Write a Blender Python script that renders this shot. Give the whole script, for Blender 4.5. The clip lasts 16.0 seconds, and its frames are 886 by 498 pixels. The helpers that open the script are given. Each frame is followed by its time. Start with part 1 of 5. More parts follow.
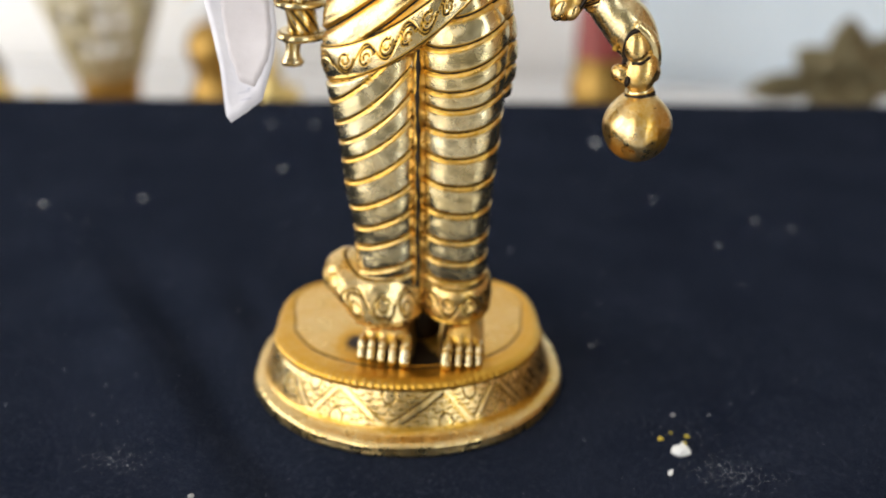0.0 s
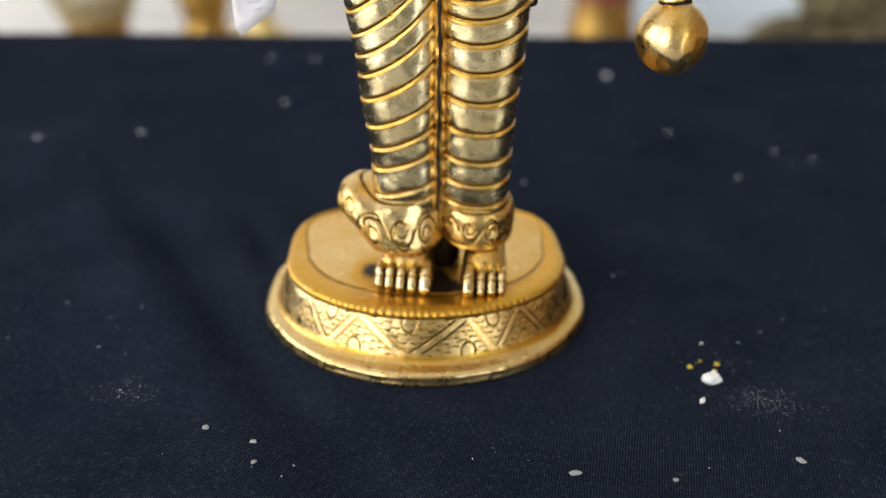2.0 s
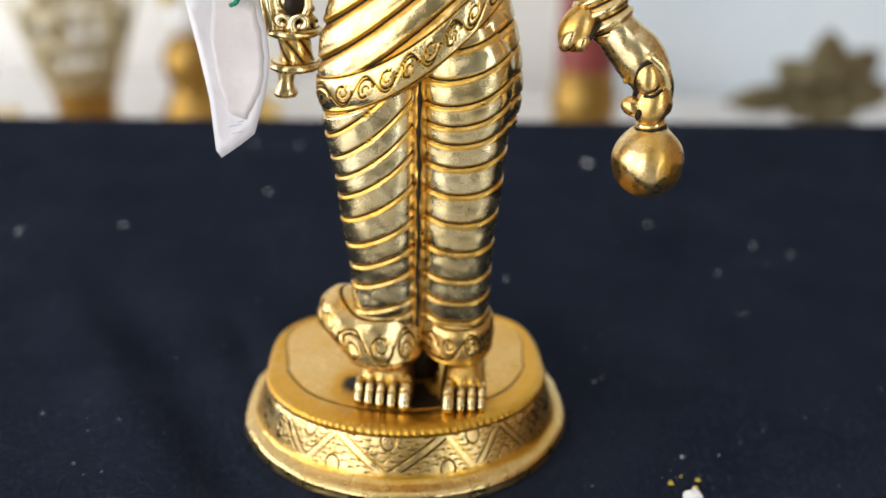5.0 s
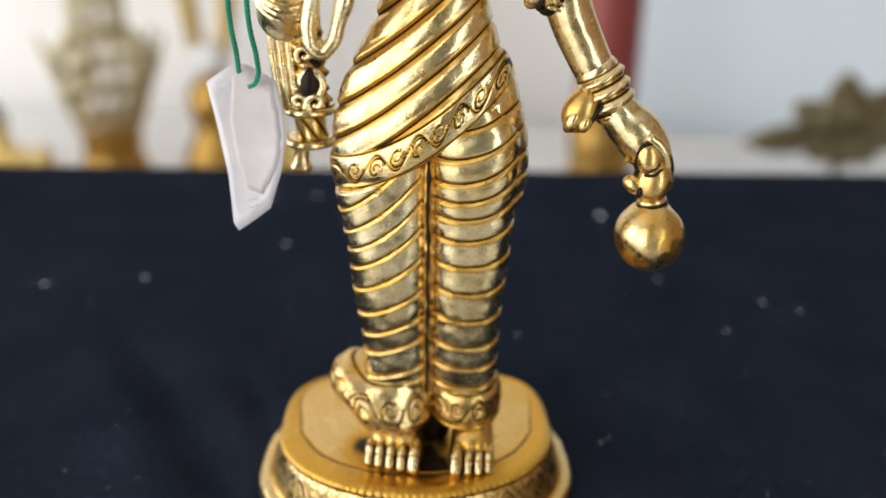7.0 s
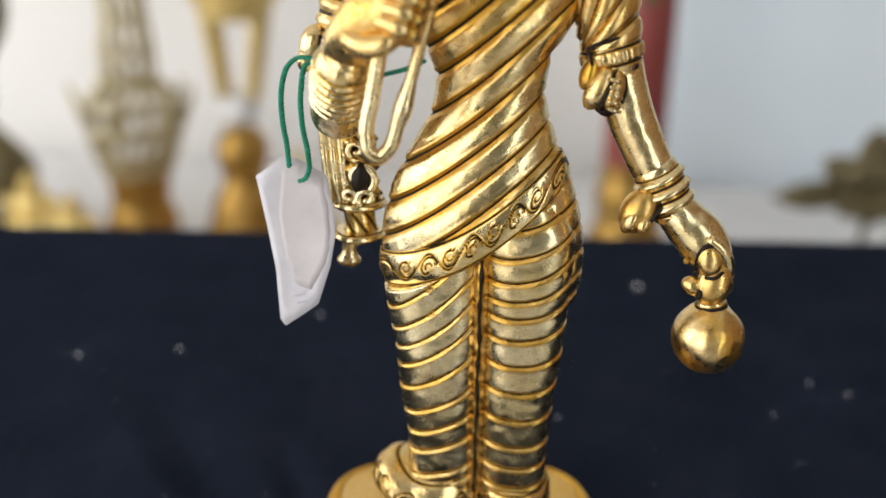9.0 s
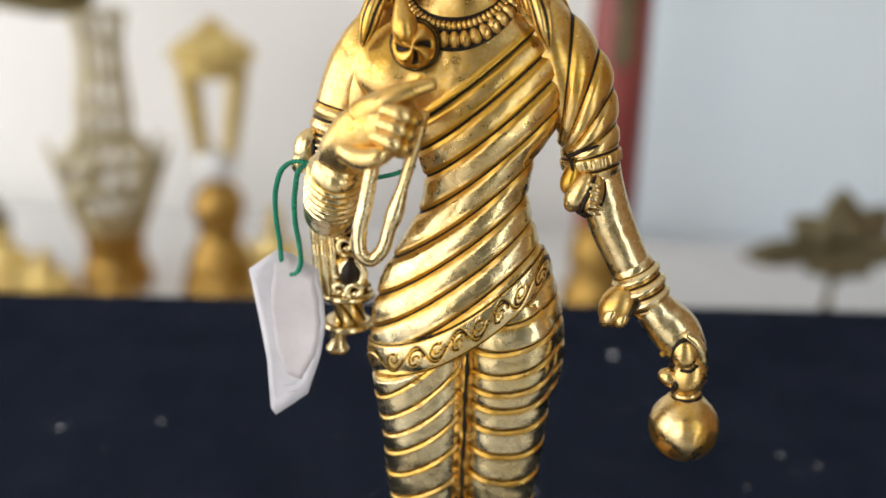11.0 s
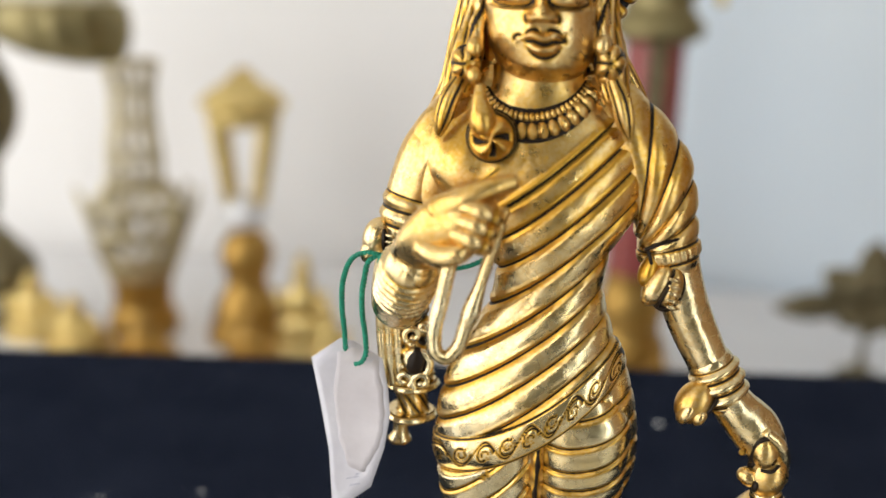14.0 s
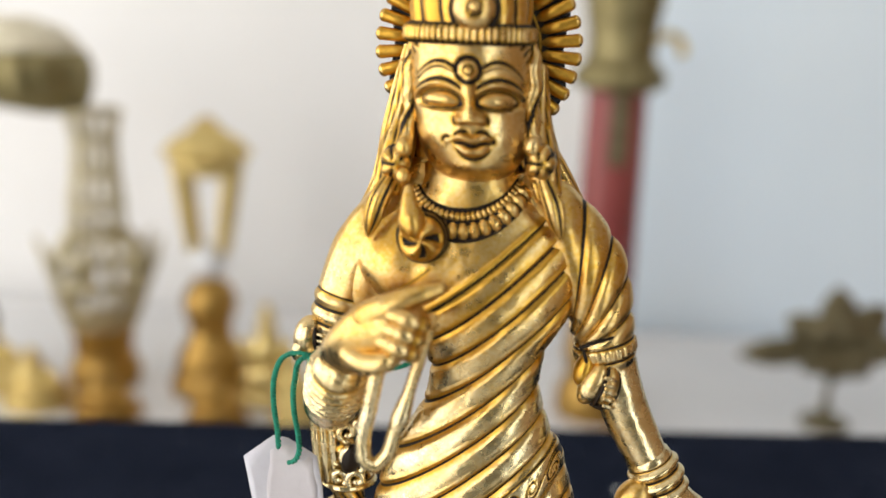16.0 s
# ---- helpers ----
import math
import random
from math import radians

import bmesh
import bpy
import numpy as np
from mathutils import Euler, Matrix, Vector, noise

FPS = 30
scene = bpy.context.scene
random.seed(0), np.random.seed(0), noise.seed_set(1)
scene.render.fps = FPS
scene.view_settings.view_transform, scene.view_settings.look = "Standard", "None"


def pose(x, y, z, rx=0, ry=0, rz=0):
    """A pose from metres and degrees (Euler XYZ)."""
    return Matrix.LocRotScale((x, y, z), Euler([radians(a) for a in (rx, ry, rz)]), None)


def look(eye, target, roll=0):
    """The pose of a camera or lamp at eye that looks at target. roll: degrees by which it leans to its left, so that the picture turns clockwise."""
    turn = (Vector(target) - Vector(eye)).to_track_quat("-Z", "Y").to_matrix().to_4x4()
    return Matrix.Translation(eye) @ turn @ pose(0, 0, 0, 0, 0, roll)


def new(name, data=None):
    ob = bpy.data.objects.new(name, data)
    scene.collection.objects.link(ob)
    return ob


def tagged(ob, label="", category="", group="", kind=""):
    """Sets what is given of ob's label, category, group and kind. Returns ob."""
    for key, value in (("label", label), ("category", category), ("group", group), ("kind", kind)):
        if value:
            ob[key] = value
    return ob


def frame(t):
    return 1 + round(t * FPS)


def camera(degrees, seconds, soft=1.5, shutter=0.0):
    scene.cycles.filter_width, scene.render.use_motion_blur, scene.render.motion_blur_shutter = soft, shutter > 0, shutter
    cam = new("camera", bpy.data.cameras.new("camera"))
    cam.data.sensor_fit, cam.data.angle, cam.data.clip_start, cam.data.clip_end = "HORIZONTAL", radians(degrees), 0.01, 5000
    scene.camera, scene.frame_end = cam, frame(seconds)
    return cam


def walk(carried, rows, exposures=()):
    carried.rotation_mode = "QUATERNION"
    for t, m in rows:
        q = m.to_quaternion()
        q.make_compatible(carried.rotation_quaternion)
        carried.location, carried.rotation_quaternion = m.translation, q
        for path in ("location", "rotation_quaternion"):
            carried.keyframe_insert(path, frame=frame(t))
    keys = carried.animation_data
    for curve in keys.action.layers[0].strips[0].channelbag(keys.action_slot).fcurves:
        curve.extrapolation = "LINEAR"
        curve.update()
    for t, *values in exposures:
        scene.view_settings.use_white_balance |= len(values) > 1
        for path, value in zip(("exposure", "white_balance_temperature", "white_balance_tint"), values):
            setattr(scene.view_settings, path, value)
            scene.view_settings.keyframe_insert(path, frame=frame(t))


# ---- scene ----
cam = camera(50.7, 16.0)
PATH = [
    (0, (0.034, -0.275, 0.189), (-0.096, 1.518, -0.687), 1.0),
    (0.5, (0.033, -0.274, 0.183), (-0.082, 1.512, -0.71), 1.0),
    (1, (0.031, -0.271, 0.179), (-0.074, 1.503, -0.739), 1.0),
    (1.5, (0.028, -0.27, 0.176), (-0.074, 1.492, -0.766), 1.0),
    (2, (0.024, -0.268, 0.174), (-0.081, 1.482, -0.789), 1.0),
    (2.5, (0.023, -0.267, 0.173), (-0.068, 1.48, -0.797), 1.1),
    (3, (0.023, -0.262, 0.175), (-0.048, 1.489, -0.788), 1.2),
    (3.5, (0.022, -0.259, 0.178), (-0.051, 1.506, -0.76), 1.2),
    (4, (0.021, -0.257, 0.182), (-0.054, 1.522, -0.729), 1.2),
    (4.5, (0.023, -0.258, 0.187), (-0.051, 1.536, -0.695), 1.4),
    (7, (0.029, -0.263, 0.207), (-0.1, 1.564, -0.597), 1.1),
    (7.5, (0.03, -0.261, 0.211), (-0.107, 1.577, -0.567), 1.3),
    (8, (0.03, -0.258, 0.215), (-0.124, 1.589, -0.538), 1.1),
    (8.5, (0.023, -0.253, 0.219), (-0.144, 1.603, -0.507), 1.4),
    (8.7, (0.02, -0.251, 0.219), (-0.157, 1.604, -0.507), 1.2),
    (11, (0.014, -0.257, 0.236), (-0.106, 1.638, -0.392), 2.0),
    (11.5, (0.009, -0.258, 0.238), (-0.113, 1.647, -0.359), 2.0),
    (12, (0.004, -0.256, 0.24), (-0.116, 1.654, -0.34), 2.1),
    (12.5, (0.0014, -0.252, 0.242), (-0.1365, 1.654, -0.355), 2.4),
    (13, (-0.001, -0.249, 0.243), (-0.145, 1.661, -0.334), 2.2),
    (13.5, (-0.002, -0.247, 0.246), (-0.157, 1.665, -0.32), 2.2),
    (14, (-0.002, -0.247, 0.247), (-0.166, 1.67, -0.301), 2.1),
    (14.5, (-0.001, -0.246, 0.249), (-0.155, 1.678, -0.278), 2.3),
    (15, (0.002, -0.244, 0.252), (-0.13, 1.686, -0.256), 2.4),
    (15.5, (0.004, -0.241, 0.256), (-0.109, 1.695, -0.232), 2.4),
    (16, (0.0075, -0.238, 0.262), (-0.103, 1.702, -0.207), 2.2),
]
walk(cam, [(t, look(eye, target, roll)) for t, eye, target, roll in PATH], [(0, 0.0), (4.5, -0.02), (7, -0.14), (8.5, -0.32), (11, -0.3), (16, -0.25)])
cam.data.dof.use_dof = True
cam.data.dof.focus_distance = 0.258
cam.data.dof.aperture_fstop = 5.2

# ---- light ----
world = bpy.data.worlds.new("sky")
scene.world = world
world.use_nodes = True
sky = world.node_tree.nodes.new("ShaderNodeTexSky")
sky.sky_type, sky.sun_disc = "NISHITA", False
sky.sun_elevation, sky.sun_rotation = radians(40), radians(200)
world.node_tree.links.new(sky.outputs[0], world.node_tree.nodes["Background"].inputs[0])
world.node_tree.nodes["Background"].inputs[1].default_value = 0.1


def window_light(name, eye, target, width, height, watts, colour):
    lamp = bpy.data.lights.new(name, "AREA")
    lamp.shape, lamp.size, lamp.size_y, lamp.energy, lamp.color = "RECTANGLE", width, height, watts, colour
    new(name, lamp).matrix_world = look(eye, target)


window_light("window_light_west", (-1.93, -0.40, 0.375), (0, -0.40, 0.375), 2.2, 2.05, 52, (1.0, 0.985, 0.965))
window_light("window_light_south_a", (-1.08, -1.63, 0.42), (-1.08, 0, 0.42), 1.2, 2.14, 27, (1.0, 0.985, 0.965))
# Unseen right-hand source, raised to brighten the cool wall panel.
window_light("window_light_south_b", (1.25, -1.63, 0.42), (1.25, 0, 0.42), 0.6, 2.14, 17, (0.88, 0.95, 1.0))

# ---- materials ----
def material(name):
    m = bpy.data.materials.new(name)
    m.use_nodes = True
    return m, m.node_tree, m.node_tree.nodes["Principled BSDF"]


def node(tree, kind, **inputs):
    n = tree.nodes.new(kind)
    for key, value in inputs.items():
        n.inputs[key.replace("_", " ")].default_value = value
    return n


def ramp(tree, source, stops):
    r = tree.nodes.new("ShaderNodeValToRGB")
    r.color_ramp.elements[0].position, r.color_ramp.elements[0].color = stops[0][0], (*stops[0][1], 1)
    r.color_ramp.elements[1].position, r.color_ramp.elements[1].color = stops[1][0], (*stops[1][1], 1)
    for p, c in stops[2:]:
        r.color_ramp.elements.new(p).color = (*c, 1)
    tree.links.new(source, r.inputs[0])
    return r.outputs[0]


def noise_at(tree, scale, detail=4.0, rough=0.55):
    where = tree.nodes.new("ShaderNodeNewGeometry")
    n = node(tree, "ShaderNodeTexNoise", Scale=scale, Detail=detail, Roughness=rough)
    tree.links.new(where.outputs["Position"], n.inputs["Vector"])
    return n.outputs["Fac"]


def bump(tree, shader, source, strength, distance):
    b = node(tree, "ShaderNodeBump", Strength=strength, Distance=distance)
    tree.links.new(source, b.inputs["Height"])
    tree.links.new(b.outputs[0], shader.inputs["Normal"])
    return b


def simple(name, stops, scale, rough, metal=0.0, bumps=0.2, depth=0.001):
    m, tree, shader = material(name)
    n = noise_at(tree, scale)
    tree.links.new(ramp(tree, n, stops), shader.inputs["Base Color"])
    shader.inputs["Roughness"].default_value, shader.inputs["Metallic"].default_value = rough, metal
    bump(tree, shader, noise_at(tree, scale * 4), bumps, depth)
    return m


def brass_material(name, polish, tones):
    """Polished brass with dark lacquer left in its chased lines (attribute patina)."""
    m, tree, shader = material(name)
    tone = noise_at(tree, 60, 3)
    metal = ramp(tree, tone, [(0.3, tones[0]), (0.7, tones[1])])
    # Besides lacquer and tarnish, this mask carries painted shade and warm tints.
    worn = tree.nodes.new("ShaderNodeAttribute")
    worn.attribute_name = "patina_shade"
    fleck = noise_at(tree, 900, 4)
    total = node(tree, "ShaderNodeMath")
    total.operation = "MULTIPLY_ADD"
    total.inputs[1].default_value, total.inputs[2].default_value = 0.36, -0.18
    tree.links.new(fleck, total.inputs[0])
    add = node(tree, "ShaderNodeMath")
    add.operation, add.use_clamp = "ADD", True
    tree.links.new(worn.outputs["Fac"], add.inputs[0])
    tree.links.new(total.outputs[0], add.inputs[1])
    # Broad random tarnish; its orange patches also stand in for reflected surroundings.
    patch = noise_at(tree, 28, 3)
    spread = node(tree, "ShaderNodeMath")
    spread.operation = "MULTIPLY_ADD"
    spread.inputs[1].default_value, spread.inputs[2].default_value = 0.5, -0.2
    tree.links.new(patch, spread.inputs[0])
    film = node(tree, "ShaderNodeMath")
    film.operation = "ADD"
    tree.links.new(add.outputs[0], film.inputs[0])
    tree.links.new(spread.outputs[0], film.inputs[1])
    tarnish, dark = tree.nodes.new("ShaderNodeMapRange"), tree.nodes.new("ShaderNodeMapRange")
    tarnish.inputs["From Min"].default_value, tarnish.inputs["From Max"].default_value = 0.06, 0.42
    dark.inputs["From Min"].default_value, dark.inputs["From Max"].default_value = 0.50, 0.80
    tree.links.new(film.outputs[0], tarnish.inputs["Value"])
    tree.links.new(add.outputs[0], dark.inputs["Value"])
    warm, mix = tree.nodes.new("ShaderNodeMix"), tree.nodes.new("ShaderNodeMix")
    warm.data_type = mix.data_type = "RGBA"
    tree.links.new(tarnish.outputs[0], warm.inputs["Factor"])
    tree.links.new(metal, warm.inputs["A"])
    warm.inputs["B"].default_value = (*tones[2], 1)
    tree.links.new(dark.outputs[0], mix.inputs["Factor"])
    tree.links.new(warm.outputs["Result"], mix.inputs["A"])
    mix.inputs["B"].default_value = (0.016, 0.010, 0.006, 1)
    tree.links.new(mix.outputs["Result"], shader.inputs["Base Color"])
    gone = node(tree, "ShaderNodeMath")
    gone.operation = "SUBTRACT"
    gone.inputs[0].default_value = 1.0
    tree.links.new(dark.outputs[0], gone.inputs[1])
    tree.links.new(gone.outputs[0], shader.inputs["Metallic"])
    shader.inputs["Specular IOR Level"].default_value = 0.15
    rough = tree.nodes.new("ShaderNodeMapRange")
    rough.inputs["To Min"].default_value, rough.inputs["To Max"].default_value = polish, polish + 0.15
    rough.inputs["From Min"].default_value, rough.inputs["From Max"].default_value = 0.3, 0.7
    tree.links.new(noise_at(tree, 240, 5), rough.inputs["Value"])
    dull = node(tree, "ShaderNodeMath")
    dull.operation = "MULTIPLY_ADD"
    dull.inputs[1].default_value = 0.11
    tree.links.new(tarnish.outputs[0], dull.inputs[0])
    tree.links.new(rough.outputs[0], dull.inputs[2])
    tree.links.new(dull.outputs[0], shader.inputs["Roughness"])
    dents = bump(tree, shader, noise_at(tree, 150, 1), 0.36, 0.0014)
    fine = node(tree, "ShaderNodeBump", Strength=0.12, Distance=0.0003)
    tree.links.new(noise_at(tree, 1500, 3), fine.inputs["Height"])
    tree.links.new(dents.outputs[0], fine.inputs["Normal"])
    tree.links.new(fine.outputs[0], shader.inputs["Normal"])
    return m


BRASS = brass_material("polished_brass", 0.165, ((0.73, 0.58, 0.29), (0.84, 0.73, 0.475), (0.63, 0.35, 0.05)))
OLD_BRASS = brass_material("display_brass", 0.34, ((0.60, 0.46, 0.17), (0.76, 0.60, 0.27), (0.50, 0.33, 0.09)))
PALE_BRASS = brass_material("worn_pale_brass", 0.36, ((0.42, 0.36, 0.21), (0.60, 0.53, 0.36), (0.36, 0.27, 0.12)))
AMBER_BRASS = brass_material("amber_brass", 0.34, ((0.36, 0.21, 0.05), (0.50, 0.31, 0.09), (0.30, 0.15, 0.03)))
OLIVE_BRASS = brass_material("olive_brass", 0.42, ((0.22, 0.18, 0.08), (0.34, 0.29, 0.15), (0.18, 0.13, 0.05)))
DARK_BRASS = brass_material("dull_brass", 0.45, ((0.15, 0.125, 0.07), (0.26, 0.22, 0.13), (0.12, 0.09, 0.05)))
def cloth_material():
    """Plain-weave black cotton with faint dust."""
    m, tree, shader = material("black_cotton")
    tone = ramp(tree, noise_at(tree, 22, 5), [(0.3, (0.0178, 0.0235, 0.0410)), (0.72, (0.0290, 0.0365, 0.0600))])
    dust = ramp(tree, noise_at(tree, 700, 5, 0.75), [(0.52, (0, 0, 0)), (0.72, (0.040, 0.044, 0.052))])
    mix = tree.nodes.new("ShaderNodeMix")
    mix.data_type, mix.blend_type = "RGBA", "ADD"
    mix.inputs["Factor"].default_value = 1.0
    tree.links.new(tone, mix.inputs["A"])
    tree.links.new(dust, mix.inputs["B"])
    shader.inputs["Roughness"].default_value = 0.9
    shader.inputs["Specular IOR Level"].default_value = 0.0
    where = tree.nodes.new("ShaderNodeNewGeometry")
    weave = []
    for turn in (8.0, 98.0):
        w = node(tree, "ShaderNodeTexWave", Scale=410.0, Distortion=1.6, Detail=2.0)
        spin = tree.nodes.new("ShaderNodeVectorRotate")
        spin.inputs["Angle"].default_value = radians(turn)
        tree.links.new(where.outputs["Position"], spin.inputs["Vector"])
        tree.links.new(spin.outputs[0], w.inputs["Vector"])
        weave.append(w.outputs["Fac"])
    both = node(tree, "ShaderNodeMath")
    both.operation = "ADD"
    tree.links.new(weave[0], both.inputs[0])
    tree.links.new(weave[1], both.inputs[1])
    bump(tree, shader, both.outputs[0], 1.0, 0.0006)
    half = node(tree, "ShaderNodeMath")
    half.operation = "MULTIPLY"
    half.inputs[1].default_value = 0.5
    tree.links.new(both.outputs[0], half.inputs[0])
    threads = ramp(tree, half.outputs[0], [(0.28, (0.25, 0.25, 0.25)), (0.68, (1.9, 1.9, 1.9))])
    woven = tree.nodes.new("ShaderNodeMix")
    woven.data_type, woven.blend_type = "RGBA", "MULTIPLY"
    woven.inputs["Factor"].default_value = 1.0
    tree.links.new(mix.outputs["Result"], woven.inputs["A"])
    tree.links.new(threads, woven.inputs["B"])
    tree.links.new(woven.outputs["Result"], shader.inputs["Base Color"])
    return m


CLOTH = cloth_material()
WALL = simple("warm_white_paint", [(0.3, (0.87, 0.855, 0.835)), (0.7, (0.90, 0.885, 0.865))], 3, 0.8, bumps=0.05)
BLUE_WALL = simple("cool_white_paint", [(0.3, (0.77, 0.88, 0.98)), (0.7, (0.82, 0.91, 0.98))], 2, 0.6, bumps=0.05)
WHITE = simple("white_laminate", [(0.3, (0.74, 0.74, 0.74)), (0.7, (0.80, 0.80, 0.80))], 5, 0.45, bumps=0.05)
FLOOR = simple("cream_stone_tile", [(0.3, (0.66, 0.64, 0.60)), (0.7, (0.75, 0.73, 0.69))], 6, 0.4, bumps=0.05)
TAN = simple("tan_paint", [(0.3, (0.30, 0.19, 0.10)), (0.7, (0.36, 0.23, 0.13))], 3, 0.7, bumps=0.05)
DIM = simple("grey_green_paint", [(0.3, (0.17, 0.17, 0.14)), (0.7, (0.21, 0.21, 0.18))], 3, 0.7, bumps=0.05)
RED = simple("maroon_lacquer", [(0.3, (0.22, 0.042, 0.038)), (0.7, (0.29, 0.060, 0.052))], 12, 0.35, bumps=0.05)
CREAM = simple("cream_wax", [(0.3, (0.62, 0.55, 0.38)), (0.7, (0.74, 0.68, 0.52))], 40, 0.6)
WOOD = simple("brown_table_wood", [(0.3, (0.14, 0.08, 0.04)), (0.7, (0.22, 0.13, 0.07))], 9, 0.5)

MM = 0.001


def mesh_of(name, verts, faces, mat, patina_shade=None, smooth=True):
    me = bpy.data.meshes.new(name)
    me.from_pydata(np.asarray(verts, float).tolist() if not isinstance(verts, list) else verts, [], faces.tolist() if not isinstance(faces, list) else faces)
    if patina_shade is not None:
        layer = me.attributes.new("patina_shade", "FLOAT", "POINT")
        layer.data.foreach_set("value", np.asarray(patina_shade, np.float32))
    me.polygons.foreach_set("use_smooth", [smooth] * len(me.polygons))
    me.materials.append(mat)
    me.update()
    return me


def box(name, lo, hi, mat, bevel=0.0):
    bm = bmesh.new()
    bmesh.ops.create_cube(bm, size=1)
    for v in bm.verts:
        v.co = [(a + b) / 2 + c * (b - a) for a, b, c in zip(lo, hi, v.co)]
    if bevel:
        bmesh.ops.bevel(bm, geom=bm.edges[:], offset=bevel, segments=2, affect="EDGES")
    me = bpy.data.meshes.new(name)
    bm.to_mesh(me)
    bm.free()
    me.materials.append(mat)
    return new(name, me)


def child(ob, parent):
    ob.parent = parent
    return ob


# ---- room ----
def wall_with_windows(name, axis, at, thick, along, holes, z0, z1, mat, label):
    """A wall at x or y = at, from along[0] to along[1], with openings (a0, a1) between the heights z0 and z1."""
    root = tagged(new(name), kind="structure", label=label)
    cuts = [along[0]] + [a for hole in holes for a in hole] + [along[1]]
    pieces = [(lo, hi, -0.75, 2.0) for lo, hi in zip(cuts[::2], cuts[1::2])]
    for a0, a1 in holes:
        pieces += [(a0, a1, -0.75, z0), (a0, a1, z1, 2.0)]
    for lo, hi, za, zb in pieces:
        if axis == "x":
            child(box("wall_panel", (at, lo, za), (at + thick, hi, zb), mat), root)
        else:
            child(box("wall_panel", (lo, at, za), (hi, at + thick, zb), mat), root)


tagged(box("wall_north", (-2.0, 1.55, -0.75), (0.27, 1.7, 2.0), WALL), kind="structure", label="warm white painted plaster wall")
tagged(box("wall_north_panel", (0.27, 1.53, -0.75), (2.0, 1.7, 2.0), BLUE_WALL), kind="structure", label="pale bluish white smooth wall panel")
# Unseen wall, tan so that the brass reflects amber on its right.
tagged(box("wall_east", (2.0, -1.85, -0.75), (2.15, 1.7, 2.0), TAN), kind="structure", label="unseen warm tan painted wall, coloured for reflections in the brass")
wall_with_windows("wall_west", "x", -2.15, 0.15, (-1.85, 1.7), [(-1.52, 0.72)], -0.68, 1.42, WALL, "warm white painted plaster wall with a tall glazed opening")
# Unseen wall, kept dark to give the brass a dark central reflection.
wall_with_windows("wall_south", "y", -1.85, 0.15, (-2.0, 2.0), [(-1.7, -0.46), (0.95, 1.55)], -0.68, 1.5, DIM, "unseen dull grey-green wall with two tall openings, dark for reflections in the brass")
tagged(box("floor", (-2.15, -1.85, -0.85), (2.15, 1.7, -0.75), FLOOR), kind="structure", label="cream stone tiled shop floor")
tagged(box("ceiling", (-2.15, -1.85, 2.0), (2.15, 1.7, 2.1), WALL), kind="structure", label="plain white ceiling")

# ---- display table with its black cloth ----
table = tagged(new("display_table"), "plain wooden display table hidden under black cloth", "table")
TURN = radians(5.6)
child(box("tabletop", (-0.8, -0.097, -0.03), (0.8, 0.34, -0.010), WOOD, 0.003), table)
for x in (-0.74, 0.74):
    for y in (-0.06, 0.29):
        child(box("leg", (x - 0.025, y - 0.025, -0.75), (x + 0.025, y + 0.025, -0.03), WOOD), table)
table.matrix_world = pose(0, 0, 0, 0, 0, 5.6)


def cloth_height(x, y):
    """Low soft folds in the cloth."""
    a = (x + 0.090) * 0.817 + (y - 0.031) * 0.576
    z = -0.0050 * math.exp(-((a / 0.010) ** 2)) * math.exp(-(((y - 0.01) / 0.07) ** 2))
    z += 0.0032 * math.exp(-(((a + 0.018) / 0.013) ** 2)) * math.exp(-(((y - 0.01) / 0.08) ** 2))
    b = (x + 0.062) * 0.88 + (y - 0.043) * 0.47
    z -= 0.0036 * math.exp(-((b / 0.006) ** 2)) * math.exp(-(((y - 0.043) / 0.035) ** 2))
    z += 0.0012 * noise.noise((x * 9, y * 9, 3.1)) + 0.0004 * noise.noise((x * 40, y * 30, 1.7))
    d = math.hypot((x - 0.002) / 0.06, (y - 0.01) / 0.055)
    return z * min(1.0, max(0.0, (d - 1.0) / 0.25)) - 0.0003


def cloth():
    xs = np.concatenate([np.linspace(-0.8, -0.26, 28)[:-1], np.linspace(-0.26, 0.26, 180), np.linspace(0.26, 0.8, 28)[1:]])
    ys = np.linspace(-0.097, 0.34, 165)
    verts, n = [], len(xs)

    def put(x, y, z):
        px, py = x * math.cos(TURN) - y * math.sin(TURN), x * math.sin(TURN) + y * math.cos(TURN)
        verts.append((px, py, z if z is not None else cloth_height(px, py)))

    def hem(edge, way):
        rows = []
        for k in range(1, 26):
            a = min(k, 6) / 6 * math.pi / 2
            y, z = edge + way * 0.008 * math.sin(a), -0.008 * (1 - math.cos(a)) - max(0, k - 6) * 0.02
            rows.append([(x, y + way * 0.006 * math.sin(x * 38) * min(1, max(0, k - 6) / 10), z - 0.0003) for x in xs])
        return rows

    for row in hem(-0.097, -1)[::-1]:
        for p in row:
            put(*p)
    for y in ys:
        for x in xs:
            put(x, y, None)
    for row in hem(0.34, 1):
        for p in row:
            put(*p)
    rows = len(verts) // n
    faces = [(r * n + c, r * n + c + 1, (r + 1) * n + c + 1, (r + 1) * n + c) for r in range(rows - 1) for c in range(n - 1)]
    return new("tablecloth", mesh_of("tablecloth", verts, faces, CLOTH))


tagged(cloth(), "black woven cotton cloth dusted with lint over the table", "tablecloth")

